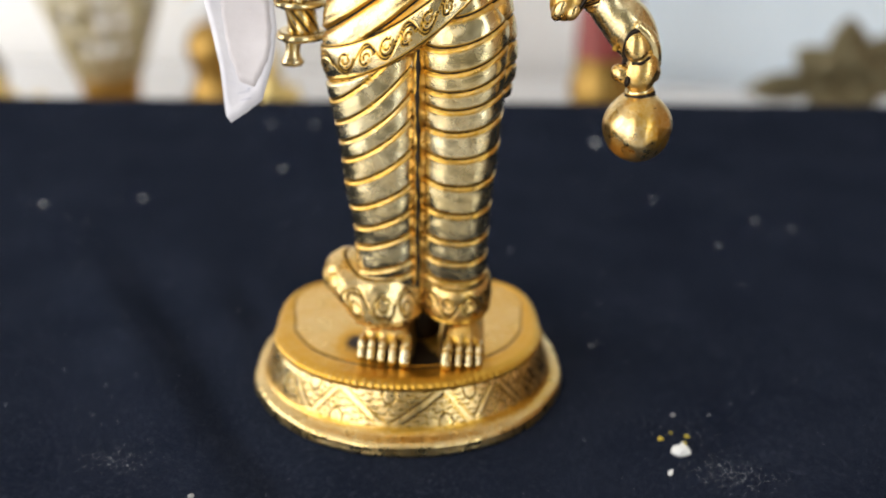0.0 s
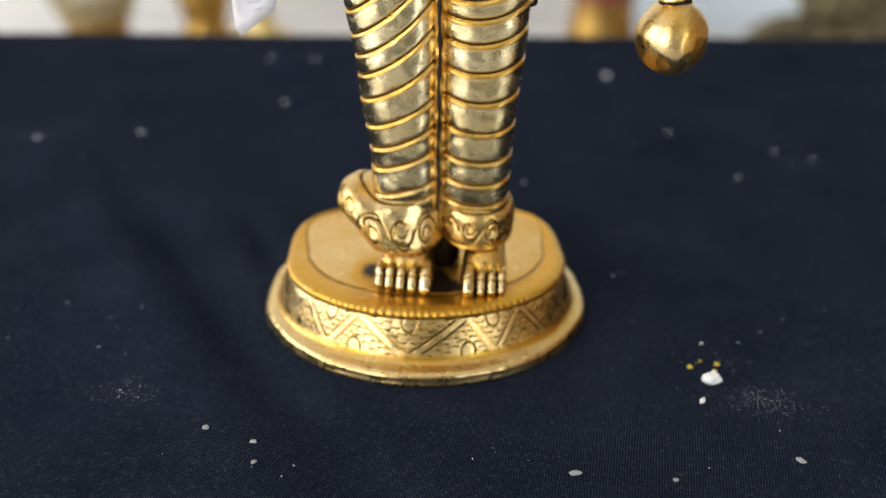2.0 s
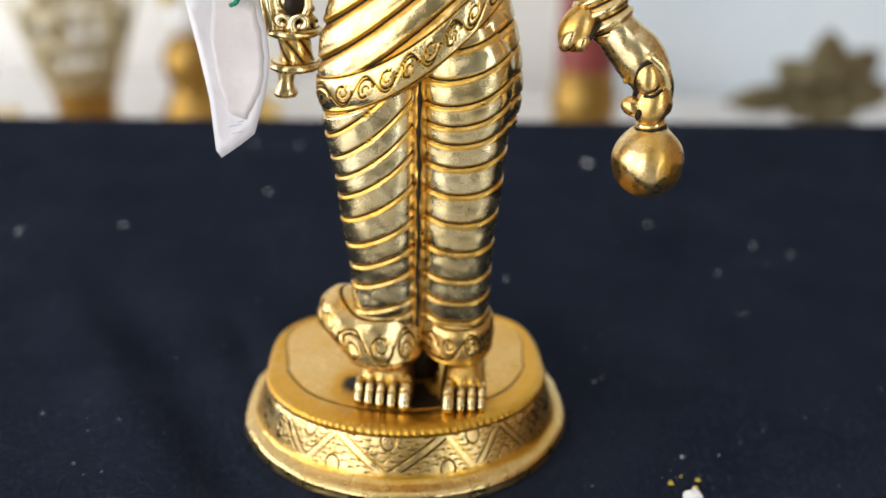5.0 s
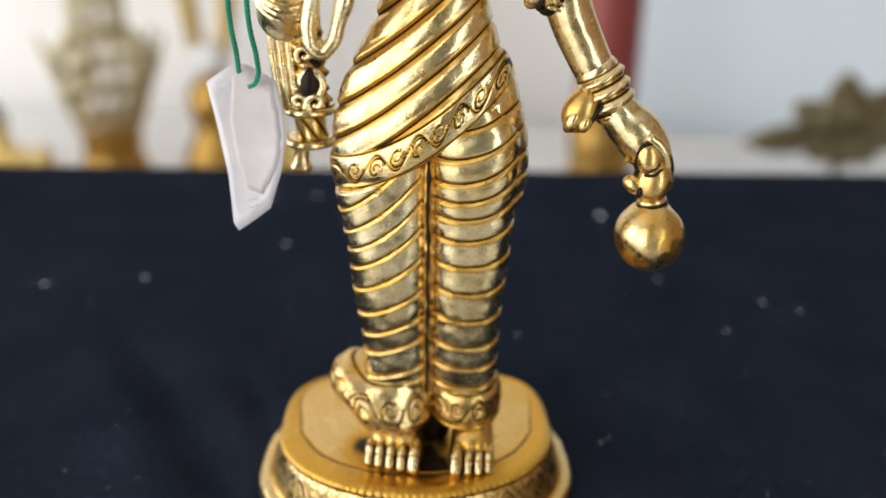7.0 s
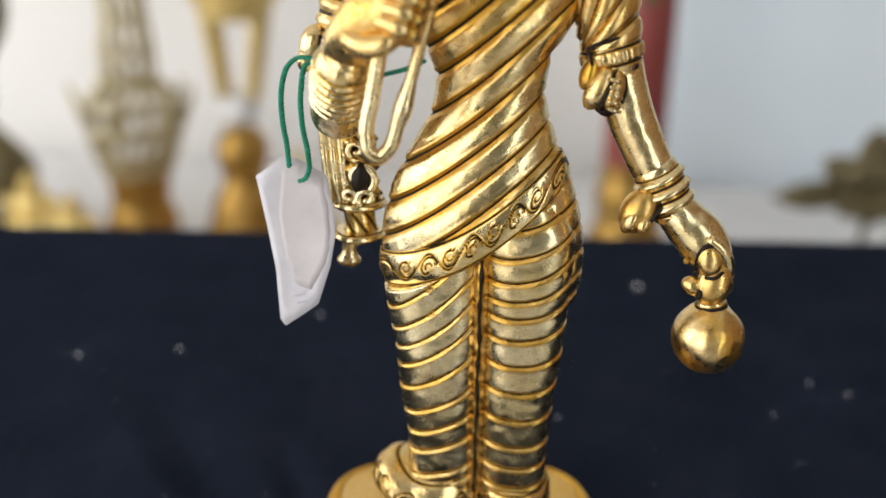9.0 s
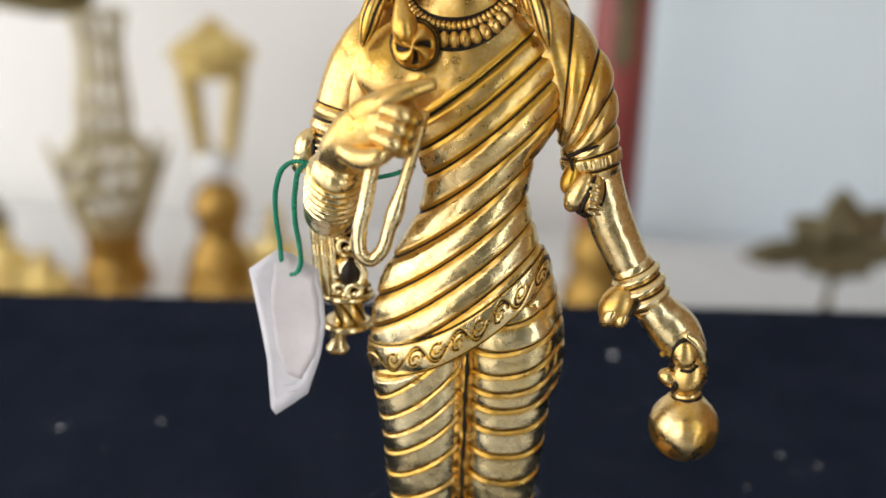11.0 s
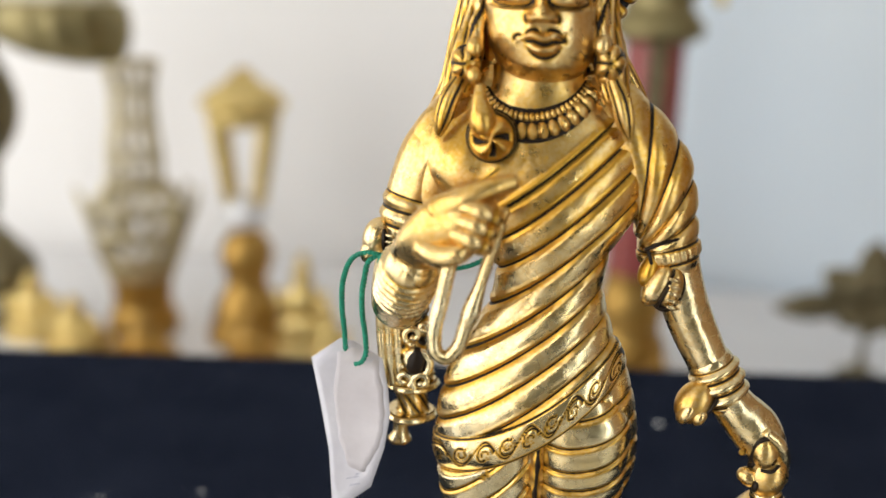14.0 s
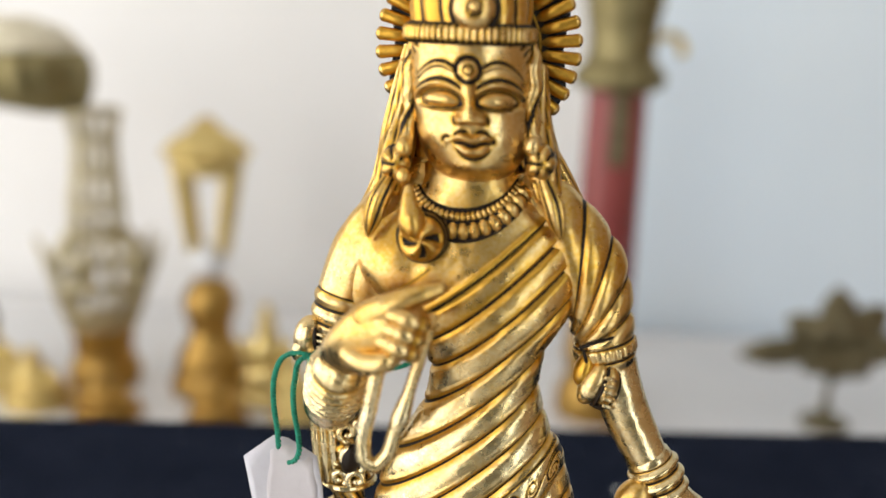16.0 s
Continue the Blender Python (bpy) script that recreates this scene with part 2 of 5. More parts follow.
# ---- the brass statue: one casting ----
def settle(p):
    """Final proportions of the figure above its plinth."""
    p = np.array(p, float)
    low, high = ease((p[..., 2] - 6.5) / 9), ease((p[..., 2] - 18) / 25)
    p[..., 2] = p[..., 2] * 1.02 - 0.36 + 2.3 * low + 2.6 * high
    p[..., 0] = p[..., 0] * 1.02 + 0.8
    return p


class Casting:
    """Gathers rings of points, in millimetres, into one mesh with its patina."""

    def __init__(self):
        self.verts, self.faces, self.patina_shade, self.count = [], [], [], 0

    def sheet(self, points, patina_shade, closed=True):
        """points: rows x columns x 3; the columns run round when closed."""
        rows, cols = points.shape[:2]
        i = np.arange(rows * cols).reshape(rows, cols) + self.count
        j = np.roll(i, -1, 1) if closed else i[:, 1:]
        k = i if closed else i[:, :-1]
        quads = np.stack([k[:-1], j[:-1], j[1:], k[1:]], -1).reshape(-1, 4)
        self.verts.append(points.reshape(-1, 3))
        self.faces.append(quads)
        self.patina_shade.append(np.broadcast_to(patina_shade, (rows, cols)).reshape(-1))
        self.count += rows * cols

    def cap(self, ring, patina_shade=0.0):
        rows = np.stack([ring, ring * 0.001 + ring.mean(0) * 0.999])
        self.sheet(rows, np.full(rows.shape[:2], patina_shade))

    def mesh(self, name, mat, rise=False):
        v = np.concatenate(self.verts)
        if rise:
            v = settle(v)
        film = np.concatenate(self.patina_shade)
        # Amber tint rising with height stands in for warm reflections on the figure.
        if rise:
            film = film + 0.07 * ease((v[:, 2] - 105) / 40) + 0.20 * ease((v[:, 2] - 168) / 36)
        return mesh_of(name, v * MM, np.concatenate(self.faces), mat, film)


def smooth_table(rows, at):
    """Catmull-Rom through a table whose first column is the place."""
    rows = np.array(rows, float)
    x, y = rows[:, 0], rows[:, 1:]
    m = np.gradient(y, x, axis=0)
    i = np.clip(np.searchsorted(x, at) - 1, 0, len(x) - 2)
    h = x[i + 1] - x[i]
    t = ((at - x[i]) / h)[:, None]
    h = h[:, None]
    return (2 * t**3 - 3 * t**2 + 1) * y[i] + (t**3 - 2 * t**2 + t) * h * m[i] + (3 * t**2 - 2 * t**3) * y[i + 1] + (t**3 - t**2) * h * m[i + 1]


def loft(cast, rows, step, around, relief=None, square=2.0, ends=(True, True), lift=None):
    """An upright body from rows (z, cx, cy, rx, ry); relief(x, y, z, angle) gives height and patina."""
    z = np.arange(rows[0][0], rows[-1][0] + step / 2, step)
    table = smooth_table(rows, np.clip(z, rows[0][0], rows[-1][0]))
    a = np.linspace(0, 2 * np.pi, around, endpoint=False)
    ca, sa = np.cos(a), np.sin(a)
    ca, sa = np.sign(ca) * np.abs(ca) ** (2 / square), np.sign(sa) * np.abs(sa) ** (2 / square)
    cx, cy, rx, ry = [table[:, k][:, None] for k in range(4)]
    x, y = cx + rx * ca, cy + ry * sa
    zz = np.broadcast_to(z[:, None], x.shape)
    dark = np.zeros_like(x)
    if relief:
        high, dark = relief(x, y, zz, a[None, :])
        nx, ny = ca / rx, sa / ry
        size = np.hypot(nx, ny)
        x, y = x + high * nx / size, y + high * ny / size
    points = np.stack([x, y, zz + lift(x, y) if lift else zz], -1)
    cast.sheet(points, dark)
    if ends[0]:
        cast.cap(points[0][::-1])
    if ends[1]:
        cast.cap(points[-1])


def tube(cast, path, step=0.6, around=20, relief=None, flat=1.0, ends=True):
    """A round body along path rows (x, y, z, radius); relief(s, angle, length) gives height and patina."""
    path = np.array(path, float)
    s = np.concatenate([[0], np.cumsum(np.linalg.norm(np.diff(path[:, :3], axis=0), axis=1))])
    at = np.linspace(0, s[-1], max(3, int(s[-1] / step) + 1))
    p = smooth_table(np.column_stack([s, path]), at)
    centre, radius = p[:, :3], p[:, 3:4]
    t = np.gradient(centre, axis=0)
    t /= np.linalg.norm(t, axis=1)[:, None]
    side = np.cross(t, (0.05, -1.0, 0.02))
    side /= np.linalg.norm(side, axis=1)[:, None]
    up = np.cross(side, t)
    a = np.linspace(0, 2 * np.pi, around, endpoint=False)[None, :]
    high, dark = relief(at[:, None], a, s[-1]) if relief else (0.0, np.zeros((len(at), around)))
    r = np.broadcast_to(radius + high, (len(at), around))
    points = centre[:, None, :] + (r * np.cos(a))[..., None] * side[:, None, :] + (flat * r * np.sin(a))[..., None] * up[:, None, :]
    cast.sheet(points, dark)
    if ends:
        for ring, way in ((points[0], -1), (points[-1], 1)):
            base, n, rad = ring.mean(0), t[0 if way < 0 else -1] * way, np.linalg.norm(ring[0] - ring.mean(0))
            dome = np.stack([base + (ring - base) * math.cos(b) + n * rad * math.sin(b) * 0.7 for b in np.linspace(0, 1.5, 6)])
            cast.sheet(dome if way > 0 else dome[:, ::-1], np.zeros(dome.shape[:2]))


def blob(cast, centre, radii, turn=(0, 0, 0), around=24, dark=0.0, relief=None):
    """A rounded lump."""
    b = np.linspace(-np.pi / 2, np.pi / 2, around // 2 + 1)[:, None]
    a = np.linspace(0, 2 * np.pi, around, endpoint=False)[None, :]
    p = np.stack([np.cos(b) * np.cos(a), np.cos(b) * np.sin(a), np.sin(b) + 0 * a], -1)
    d = np.full(p.shape[:2], dark)
    if relief:
        high, d = relief(p)
        p = p * (1 + high[..., None])
    m = np.array(Euler([radians(v) for v in turn]).to_matrix())
    cast.sheet((p * np.array(radii)) @ m.T + np.array(centre), d)


def ease(t):
    t = np.clip(t, 0, 1)
    return t * t * (3 - 2 * t)


def folds(s, edges, depth=1.0, under=0.10, over=0.24, line=0.42, bulge=0.05):
    """Cloth folds between the crease places in edges: each band rolls under at its lower edge and slips below the next at its upper. Height and patina."""
    edges = np.array(edges, float)
    i = np.clip(np.searchsorted(edges, s) - 1, 0, len(edges) - 2)
    lo, hi = edges[i], edges[i + 1]
    t = np.clip((s - lo) / (hi - lo), 0, 1)
    inside = (s > edges[0]) & (s < edges[-1])
    swell = np.sqrt(ease(t / under)) * (1 - 0.85 * ease((t - 1 + over) / over)) + bulge * np.sin(np.pi * t)
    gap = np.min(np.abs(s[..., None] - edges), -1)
    # Dark crease line; the wide amber fringe stands in for warm reflections.
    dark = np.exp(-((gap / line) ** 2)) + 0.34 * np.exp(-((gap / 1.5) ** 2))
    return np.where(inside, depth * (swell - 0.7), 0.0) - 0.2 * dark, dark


def wraps(s, edges, depth=0.8):
    """Polished bands wound round a limb: each steps out under the band above with a rounded lip and draws in towards its lower edge. Height and patina."""
    edges = np.array(edges, float)
    i = np.clip(np.searchsorted(edges, s) - 1, 0, len(edges) - 2)
    lo, hi = edges[i], edges[i + 1]
    t = np.clip((s - lo) / (hi - lo), 0, 1)
    below = hi - s
    swell = ease(below / 0.9) * (0.86 + 0.14 * ease(t / 0.5)) + 0.10 * np.exp(-(((below - 1.2) / 0.5) ** 2))
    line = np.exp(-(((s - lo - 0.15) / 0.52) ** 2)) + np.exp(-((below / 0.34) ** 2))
    # Gold tint on the lip imitates the bright gleam of its upward ledge.
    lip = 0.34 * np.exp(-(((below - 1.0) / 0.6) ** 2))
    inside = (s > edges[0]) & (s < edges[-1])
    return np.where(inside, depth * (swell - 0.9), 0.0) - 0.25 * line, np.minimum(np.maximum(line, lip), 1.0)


def scrolls(u, v, pitch, size):
    """Chased curls along a band: u runs along it, v across it from -1 to 1."""
    k = np.floor(u / pitch)
    way = np.where(np.mod(k, 2) == 0, 1.0, -1.0)
    du, dv = u - (k + 0.5) * pitch, v * size * way
    r, a = np.hypot(du, dv + 0.14 * size), np.arctan2(dv + 0.14 * size, -du)
    curl = np.exp(-(((r - size * (0.52 + 0.095 * a)) / 0.26) ** 2)) * (r < size * 0.95) * (a > -2.2) * 1.25
    inner = np.exp(-(((r - size * (0.20 + 0.06 * a)) / 0.22) ** 2)) * (a > -0.6)
    comb = np.exp(-(((np.mod(du * 0.9 + 0.35 * dv, 1.15) - 0.57) / 0.17) ** 2)) * (np.abs(r - size * 0.38) < size * 0.14) * (a < 0.6) * 0.85
    stem = np.exp(-(((dv - 0.74 * size * np.cos(np.pi * du / pitch)) / 0.30) ** 2))
    dark = np.minimum(1.2 * np.maximum(np.maximum(curl, stem), np.maximum(inner, comb)), 1)
    swell = 0.3 * np.exp(-(((r - size * 0.42) / (0.16 * size)) ** 2))
    return 0.6 * swell - 0.18 * dark, dark


def pedestal(cast):
    """D-shaped plinth with a chased band between a spread foot and a beaded rim."""
    profile = [(53.0, 0.0), (53.2, 0.3), (53.1, 2.0), (52.8, 3.5), (52.2, 4.1), (51.0, 4.5), (49.8, 4.9), (48.9, 5.5), (48.2, 6.5), (47.2, 8.6), (46.2, 10.9), (45.2, 13.2), (44.4, 15.0), (44.9, 15.8), (45.1, 16.5), (44.6, 17.4), (43.4, 17.9), (40.0, 17.9), (37.4, 17.6), (36.6, 17.3), (35.8, 17.5)]
    s = np.concatenate([[0], np.cumsum([math.dist(a, b) for a, b in zip(profile, profile[1:])])])
    at = np.concatenate([np.linspace(0, s[8], 60, endpoint=False), np.linspace(s[8], s[12], 120, endpoint=False), np.linspace(s[12], s[-1], 110)])
    p = smooth_table(np.column_stack([s, profile]), at)
    r, z = p[:, 0][:, None], p[:, 1][:, None]
    a = np.concatenate([np.linspace(0, np.pi, 360, endpoint=False), np.linspace(np.pi, 2 * np.pi, 1300, endpoint=False)])[None, :]
    arc = a * 44.0
    v = np.clip((z - 6.4) / (15.0 - 6.4), 0, 1)
    band = ease((z - 6.4) / 0.3) * ease((14.9 - z) / 0.3)
    # zigzag of slanting double bars; little arcs fill the triangles on both sides
    turns = np.radians((165, 181, 197, 213, 229, 241, 262, 284, 295, 308, 320, 334, 350, 366, 380))
    tips = np.arange(len(turns)) % 2
    tri = np.interp(a, turns, tips)
    k = np.clip(np.searchsorted(turns, a) - 1, 0, len(turns) - 2)
    half = (turns[k + 1] - turns[k]) * 44.0
    edge = (tri - v) / np.sqrt((1 / half) ** 2 + (1 / 9.2) ** 2)
    lines = np.exp(-(((np.abs(edge) - 0.95) / 0.25) ** 2)) * (0.6 + 0.4 * np.sin(k * 2.4))
    lines = np.clip(lines * 1.2, 0, 1) * ease((v - 0.06) / 0.08) * ease((0.95 - v) / 0.06)
    up = edge > 0
    peak = np.where(tips[k] == 1, turns[k], turns[k + 1])
    dip = np.where(tips[k] == 1, turns[k + 1], turns[k])
    hx = (a - np.where(up, peak, dip)) * 44.0
    hz = np.where(up, v, 1 - v) * 9.2
    along = np.hypot(hx, hz - 1.2)
    ring = np.exp(-(((along - 2.1) / 0.24) ** 2)) * (np.abs(edge) > 1.3)
    # rows of small hooked strokes that follow the bars
    row = np.abs(edge) - 2.1
    run = np.mod(hz * 0.95 + 0.55 * np.abs(row) ** 1.5, 1.25) - 0.62
    strokes = np.exp(-((run / 0.16) ** 2)) * (np.abs(row) < 0.78) * (along > 2.5) * 0.66
    row2 = np.abs(edge) - 4.0
    run2 = np.mod(hz * 0.95 + 0.6 + 0.55 * np.abs(row2) ** 1.5, 1.25) - 0.62
    strokes = np.maximum(strokes, np.exp(-((run2 / 0.16) ** 2)) * (np.abs(row2) < 0.75) * (along > 2.5) * 0.6)
    cut = band * np.maximum(np.maximum(lines, 0.8 * ring), strokes) * ease(-np.sin(a) / 0.08)
    beads = ((z > 15.5) & (r > 43.4)) * ((0.5 + 0.5 * np.cos(arc / 2.3 * 2 * np.pi + 0.9 * np.sin(arc * 0.31))) ** 1.5) * 0.26
    seam = np.exp(-(((at[:, None] - s[12]) / 0.32) ** 2)) + 1.2 * np.exp(-(((at[:, None] - s[19] - 0.0) / 0.40) ** 2))
    nick = 0.15 * np.sin(a * 5 + 1) * np.sin(a * 11) + 0.06 * np.sin(a * 23 + 1) * np.sin(a * 37) + 0.02 * np.sin(a * 41) * np.sin(a * 29 + 2)
    r = r - 0.14 * cut + beads + nick * (z < 6)
    dark = np.maximum(np.maximum(1.45 * cut, seam), 0.31 - 0.15 * ease((z - 6.0) / 0.8) * ease((15.4 - z) / 0.5) - 0.13 * ease((5.6 - z) / 1.2) + 0.10 * (z > 15.3) * np.clip(1 - beads * 3, 0, 1) + 0.12 * np.exp(-(((z - 6.6) / 0.6) ** 2))) + 0 * a
    c, q = np.cos(a), np.sin(a)
    sq = 0.55
    back_x, back_y = np.sign(c) * np.abs(c) ** sq, np.abs(q) ** sq
    r = np.where(r < 43.4, 43.4 - (43.4 - r) * (1 - 0.75 * ease((q + 0.35) / 0.9)), r)
    slim = 1.3 * ease((9 - z) / 6) * ease(-q / 0.5)
    x = np.where(q < 0, (r + 0.6 - slim) * c, (44.6 - slim + (r - 44) * (1 - 0.45 * np.abs(q))) * back_x)
    y = np.where(q < 0, ((r - 52.9) * 1.28 + 45.6) * q, (39.0 + (r - 44) * 0.5) * back_y)
    turn = radians(6.5)
    points = np.stack([1.2 + x * math.cos(turn) - y * math.sin(turn), 6.5 + x * math.sin(turn) + y * math.cos(turn), z + 0 * a], -1)
    cast.sheet(points, dark)
    # worn top, darker in patches around the feet
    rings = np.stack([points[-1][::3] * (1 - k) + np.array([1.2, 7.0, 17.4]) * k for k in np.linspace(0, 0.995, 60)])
    dark_patch = 0.75 * np.exp(-((np.hypot((rings[..., 0] + 15.5) / 4, (rings[..., 1] + 4) / 6)) ** 2)) + 0.8 * np.exp(-((np.hypot((rings[..., 0] - 5) / 16, (rings[..., 1] + 13) / 6)) ** 2)) + 0.6 * np.exp(-((np.hypot((rings[..., 0] - 6) / 5, (rings[..., 1] + 4) / 9)) ** 2))
    cast.sheet(rings, np.clip(0.85 * dark_patch + 0.28, 0, 0.9))
    cast.cap(points[0][::-1])


def foot(cast, x, way, broad, toes):
    """A bare foot under the hem; way: -1 or 1, towards the small toe; toes: offset from x and radius of each."""
    y = np.linspace(16, -13.2, 50)[:, None]
    a = np.linspace(0, 2 * np.pi, 72, endpoint=False)[None, :]
    top = np.interp(y, (-13.2, -11.6, -8, 0, 8, 16), (22.2, 25.0, 27.2, 30.8, 36, 38))
    half = broad * np.interp(y, (-13.2, -10, -3, 6, 16), (0.96, 1.0, 0.97, 0.9, 0.8))
    c, q = np.cos(a), np.sin(a)
    px = x + half * np.sign(c) * np.abs(c) ** 0.7
    pz = 17.4 + np.where(q > 0, (top - 17.4) * np.abs(q) ** 0.75 * (1 - 0.10 * np.abs(c)), 0)
    gap = np.zeros_like(px)
    for (one, _), (two, _) in zip(toes, toes[1:]):
        gap = np.maximum(gap, np.exp(-(((px - x - way * (one + two) / 2) / 0.75) ** 2)) * ease((-10.4 - y) / 0.8))
    points = np.stack([px, y + 0 * a, pz - 2.2 * gap], -1)
    cast.sheet(points[::-1], np.maximum(np.maximum(gap, ease((-12.3 - y) / 0.5)), 0.28)[::-1])
    cast.cap(points[-1], 1.0)
    for k, (off, size) in enumerate(toes):
        tx, reach = x + way * off, (0.9, 0.5, 0.1, -0.7, -1.5)[k]

        def joints(s, a, length):
            crease = sum(np.exp(-(((s - length * at) / 0.26) ** 2)) for at in (0.30, 0.62)) * (np.sin(a) > -0.4)
            return -0.12 * crease + 0 * a, np.minimum(0.8 * crease + 0.9 * (np.abs(np.cos(a)) > 0.93), 1) + 0 * a

        tube(cast, [(tx, -10.0, 22.8, size * 0.9), (tx, -12.6, 22.2, size * 1.04), (tx, -15.2 - reach, 20.7, size * 1.06), (tx, -17.4 - reach, 18.9, size * 0.98)], 0.2, 26, joints, flat=1.35)


def sash(x):
    """Height of the middle of the sash across the hips."""
    return 118.3 + 0.637 * x + 0.00933 * x**2


def legs(cast):
    def right_wrap(x, y, z, a):
        side = np.clip(x + 6.0, -14, 12)
        slope = np.interp(z, (40, 55, 70, 85, 100, 112), (0.20, 0.32, 0.46, 0.66, 0.86, 0.95))
        s = z - slope * side - 0.009 * side**2
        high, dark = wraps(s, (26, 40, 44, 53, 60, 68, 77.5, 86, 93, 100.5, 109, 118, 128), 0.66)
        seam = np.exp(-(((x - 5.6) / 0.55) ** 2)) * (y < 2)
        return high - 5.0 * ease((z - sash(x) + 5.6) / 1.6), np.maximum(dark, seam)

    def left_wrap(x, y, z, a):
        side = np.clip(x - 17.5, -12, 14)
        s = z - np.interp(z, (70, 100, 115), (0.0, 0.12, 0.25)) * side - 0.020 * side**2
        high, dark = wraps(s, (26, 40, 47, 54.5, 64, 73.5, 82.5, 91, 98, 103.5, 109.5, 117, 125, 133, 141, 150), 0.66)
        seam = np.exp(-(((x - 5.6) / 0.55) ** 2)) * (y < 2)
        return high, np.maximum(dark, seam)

    loft(cast, [(30, -4, 4, 11, 10), (41, -4.8, 3, 10.7, 10.2), (55, -5.1, 3, 10.5, 10.5), (70, -6.3, 3, 11.7, 11.4), (85, -7.0, 3, 12.5, 12), (100, -8.4, 3.5, 14.0, 13), (114, -9.0, 4, 15.0, 14), (128, -8, 4.5, 15, 14)], 0.33, 240, right_wrap, 3.0)
    loft(cast, [(30, 17.5, 5, 10, 10), (41, 16.4, 4, 10.6, 10), (55, 16.5, 4, 10.8, 10.5), (70, 16.9, 4, 11.2, 11.4), (85, 17.6, 4, 12, 12), (100, 17.8, 4, 12.7, 13), (114, 18.0, 4, 13.2, 14), (122, 17.6, 4.2, 13.4, 14.2), (130, 15.0, 4.2, 11.5, 12.5)], 0.33, 240, left_wrap, 3.0)
    # the seam between the legs
    loft(cast, [(38, 5.8, 3, 2.6, 8.8), (60, 5.6, 2.5, 2.6, 9.3), (90, 5.5, 2.5, 2.8, 10.4), (112, 5.4, 3, 3.0, 12), (118, 5.2, 4, 3.0, 12)], 0.4, 90,
         lambda x, y, z, a: (0.12 * np.sin(z * 1.3 + a * 3), 1.2 * np.exp(-(((x - 5.5 - 0.15 * np.sin(z * 0.3)) / (0.55 + 0.15 * np.sin(z * 0.7))) ** 2)) + 0.22))

    def right_hem(x, y, z, a):
        high, dark = scrolls(a * 15.5, (z - 35.2) / 6.2, 8.1, 4.9)
        line = np.exp(-(((z - 42.6) / 0.3) ** 2)) + 0.5 * np.exp(-(((z - 29.0) / 0.25) ** 2))
        return high - 0.3 * line, np.maximum(np.maximum(dark, line), 0.2)

    def left_hem(x, y, z, a):
        high, dark = scrolls(a * 11.0 + 2, (z - 35.4) / 4.6, 6.9, 3.8)
        line = np.exp(-(((z - 40.2) / 0.3) ** 2)) + 0.6 * np.exp(-(((z - 30.6) / 0.25) ** 2))
        return high - 0.3 * line, np.maximum(np.maximum(dark, line), 0.2)

    loft(cast, [(28.4, -5.5, 3, 9, 9), (28.9, -6.6, 1.6, 13.2, 12.2), (29.8, -7.4, 1.2, 14.8, 13.2), (32.5, -9.0, 1.0, 16.6, 13.5), (37, -9.6, 1.6, 16.6, 12.7), (40.5, -8.8, 2.2, 15.0, 11.9), (42.6, -7.0, 2.8, 12.4, 11.0), (44, -5.4, 3.5, 10.2, 9.8)], 0.2, 420, right_hem,
         lift=lambda x, y: -2.2 * ease((6 - y) / 16) * ease((x + 22) / 12) + 3.4 * ease((-13 - x) / 9))
    loft(cast, [(29.6, 17.5, 4, 9, 9), (30, 17.6, 3, 10.8, 10.8), (31, 17.6, 3, 11.2, 11.3), (36, 17.6, 3, 11.2, 11.3), (39.6, 17.3, 3.4, 10.8, 10.9), (40.6, 17.1, 3.8, 10.2, 10.4), (41.2, 17, 4, 9, 9)], 0.2, 340, left_hem, lift=lambda x, y: -2.4 * ease((6 - y) / 16))
    # dark filling between the ankles
    loft(cast, [(17, 6, 8, 6, 8), (30, 6, 8, 5, 8), (42, 6, 7, 3, 6)], 1.0, 40, lambda x, y, z, a: (0.6 * np.sin(z * 2.1) * np.sin(a * 9), 1.0 + 0 * x))
    foot(cast, -4.4, -1, 9.0, ((-7.0, 2.05), (-2.9, 1.45), (0.7, 1.4), (4.2, 1.4), (7.5, 1.3)))
    foot(cast, 20.4, 1, 7.4, ((-4.6, 1.9), (-0.7, 1.3), (2.6, 1.3), (5.7, 1.2)))


TORSO = [(100, 5, 4.5, 26.5, 12.5), (108, 4.8, 4, 28, 13.8), (122, 4.4, 4, 27.6, 14.5), (137, 4.4, 4, 23.5, 13.5), (150, 5.3, 3, 17.4, 12), (160, 5.6, 2.5, 14.4, 11.5), (170, 5.2, 2, 16, 12.5), (180, 4, 2, 22.5, 14), (190, 1.5, 2.5, 27.5, 13.5), (198, 0.5, 3.5, 29, 12), (204, 0.2, 4.2, 26, 10.8), (209, -0.3, 4.8, 19.5, 10), (213, -0.6, 5.2, 14, 9.6), (218, -0.8, 5.6, 12, 9.2)]


def chest(x, z):
    """The y of the torso's front at x, z."""
    _, cx, cy, rx, ry = (z, *smooth_table(TORSO, np.array([float(z)]))[0])
    return cy - ry * math.sqrt(max(0.02, 1 - ((x - cx) / rx) ** 2))


FOLDS = (-46, -39, -31.5, -25, -18, -11, -4, 3, 10, 17.5, 24.5, 31)


def folds_roll(s, edges):
    """Distance above the crease below."""
    edges = np.array(edges, float)
    return s - edges[np.clip(np.searchsorted(edges, s) - 1, 0, len(edges) - 1)]


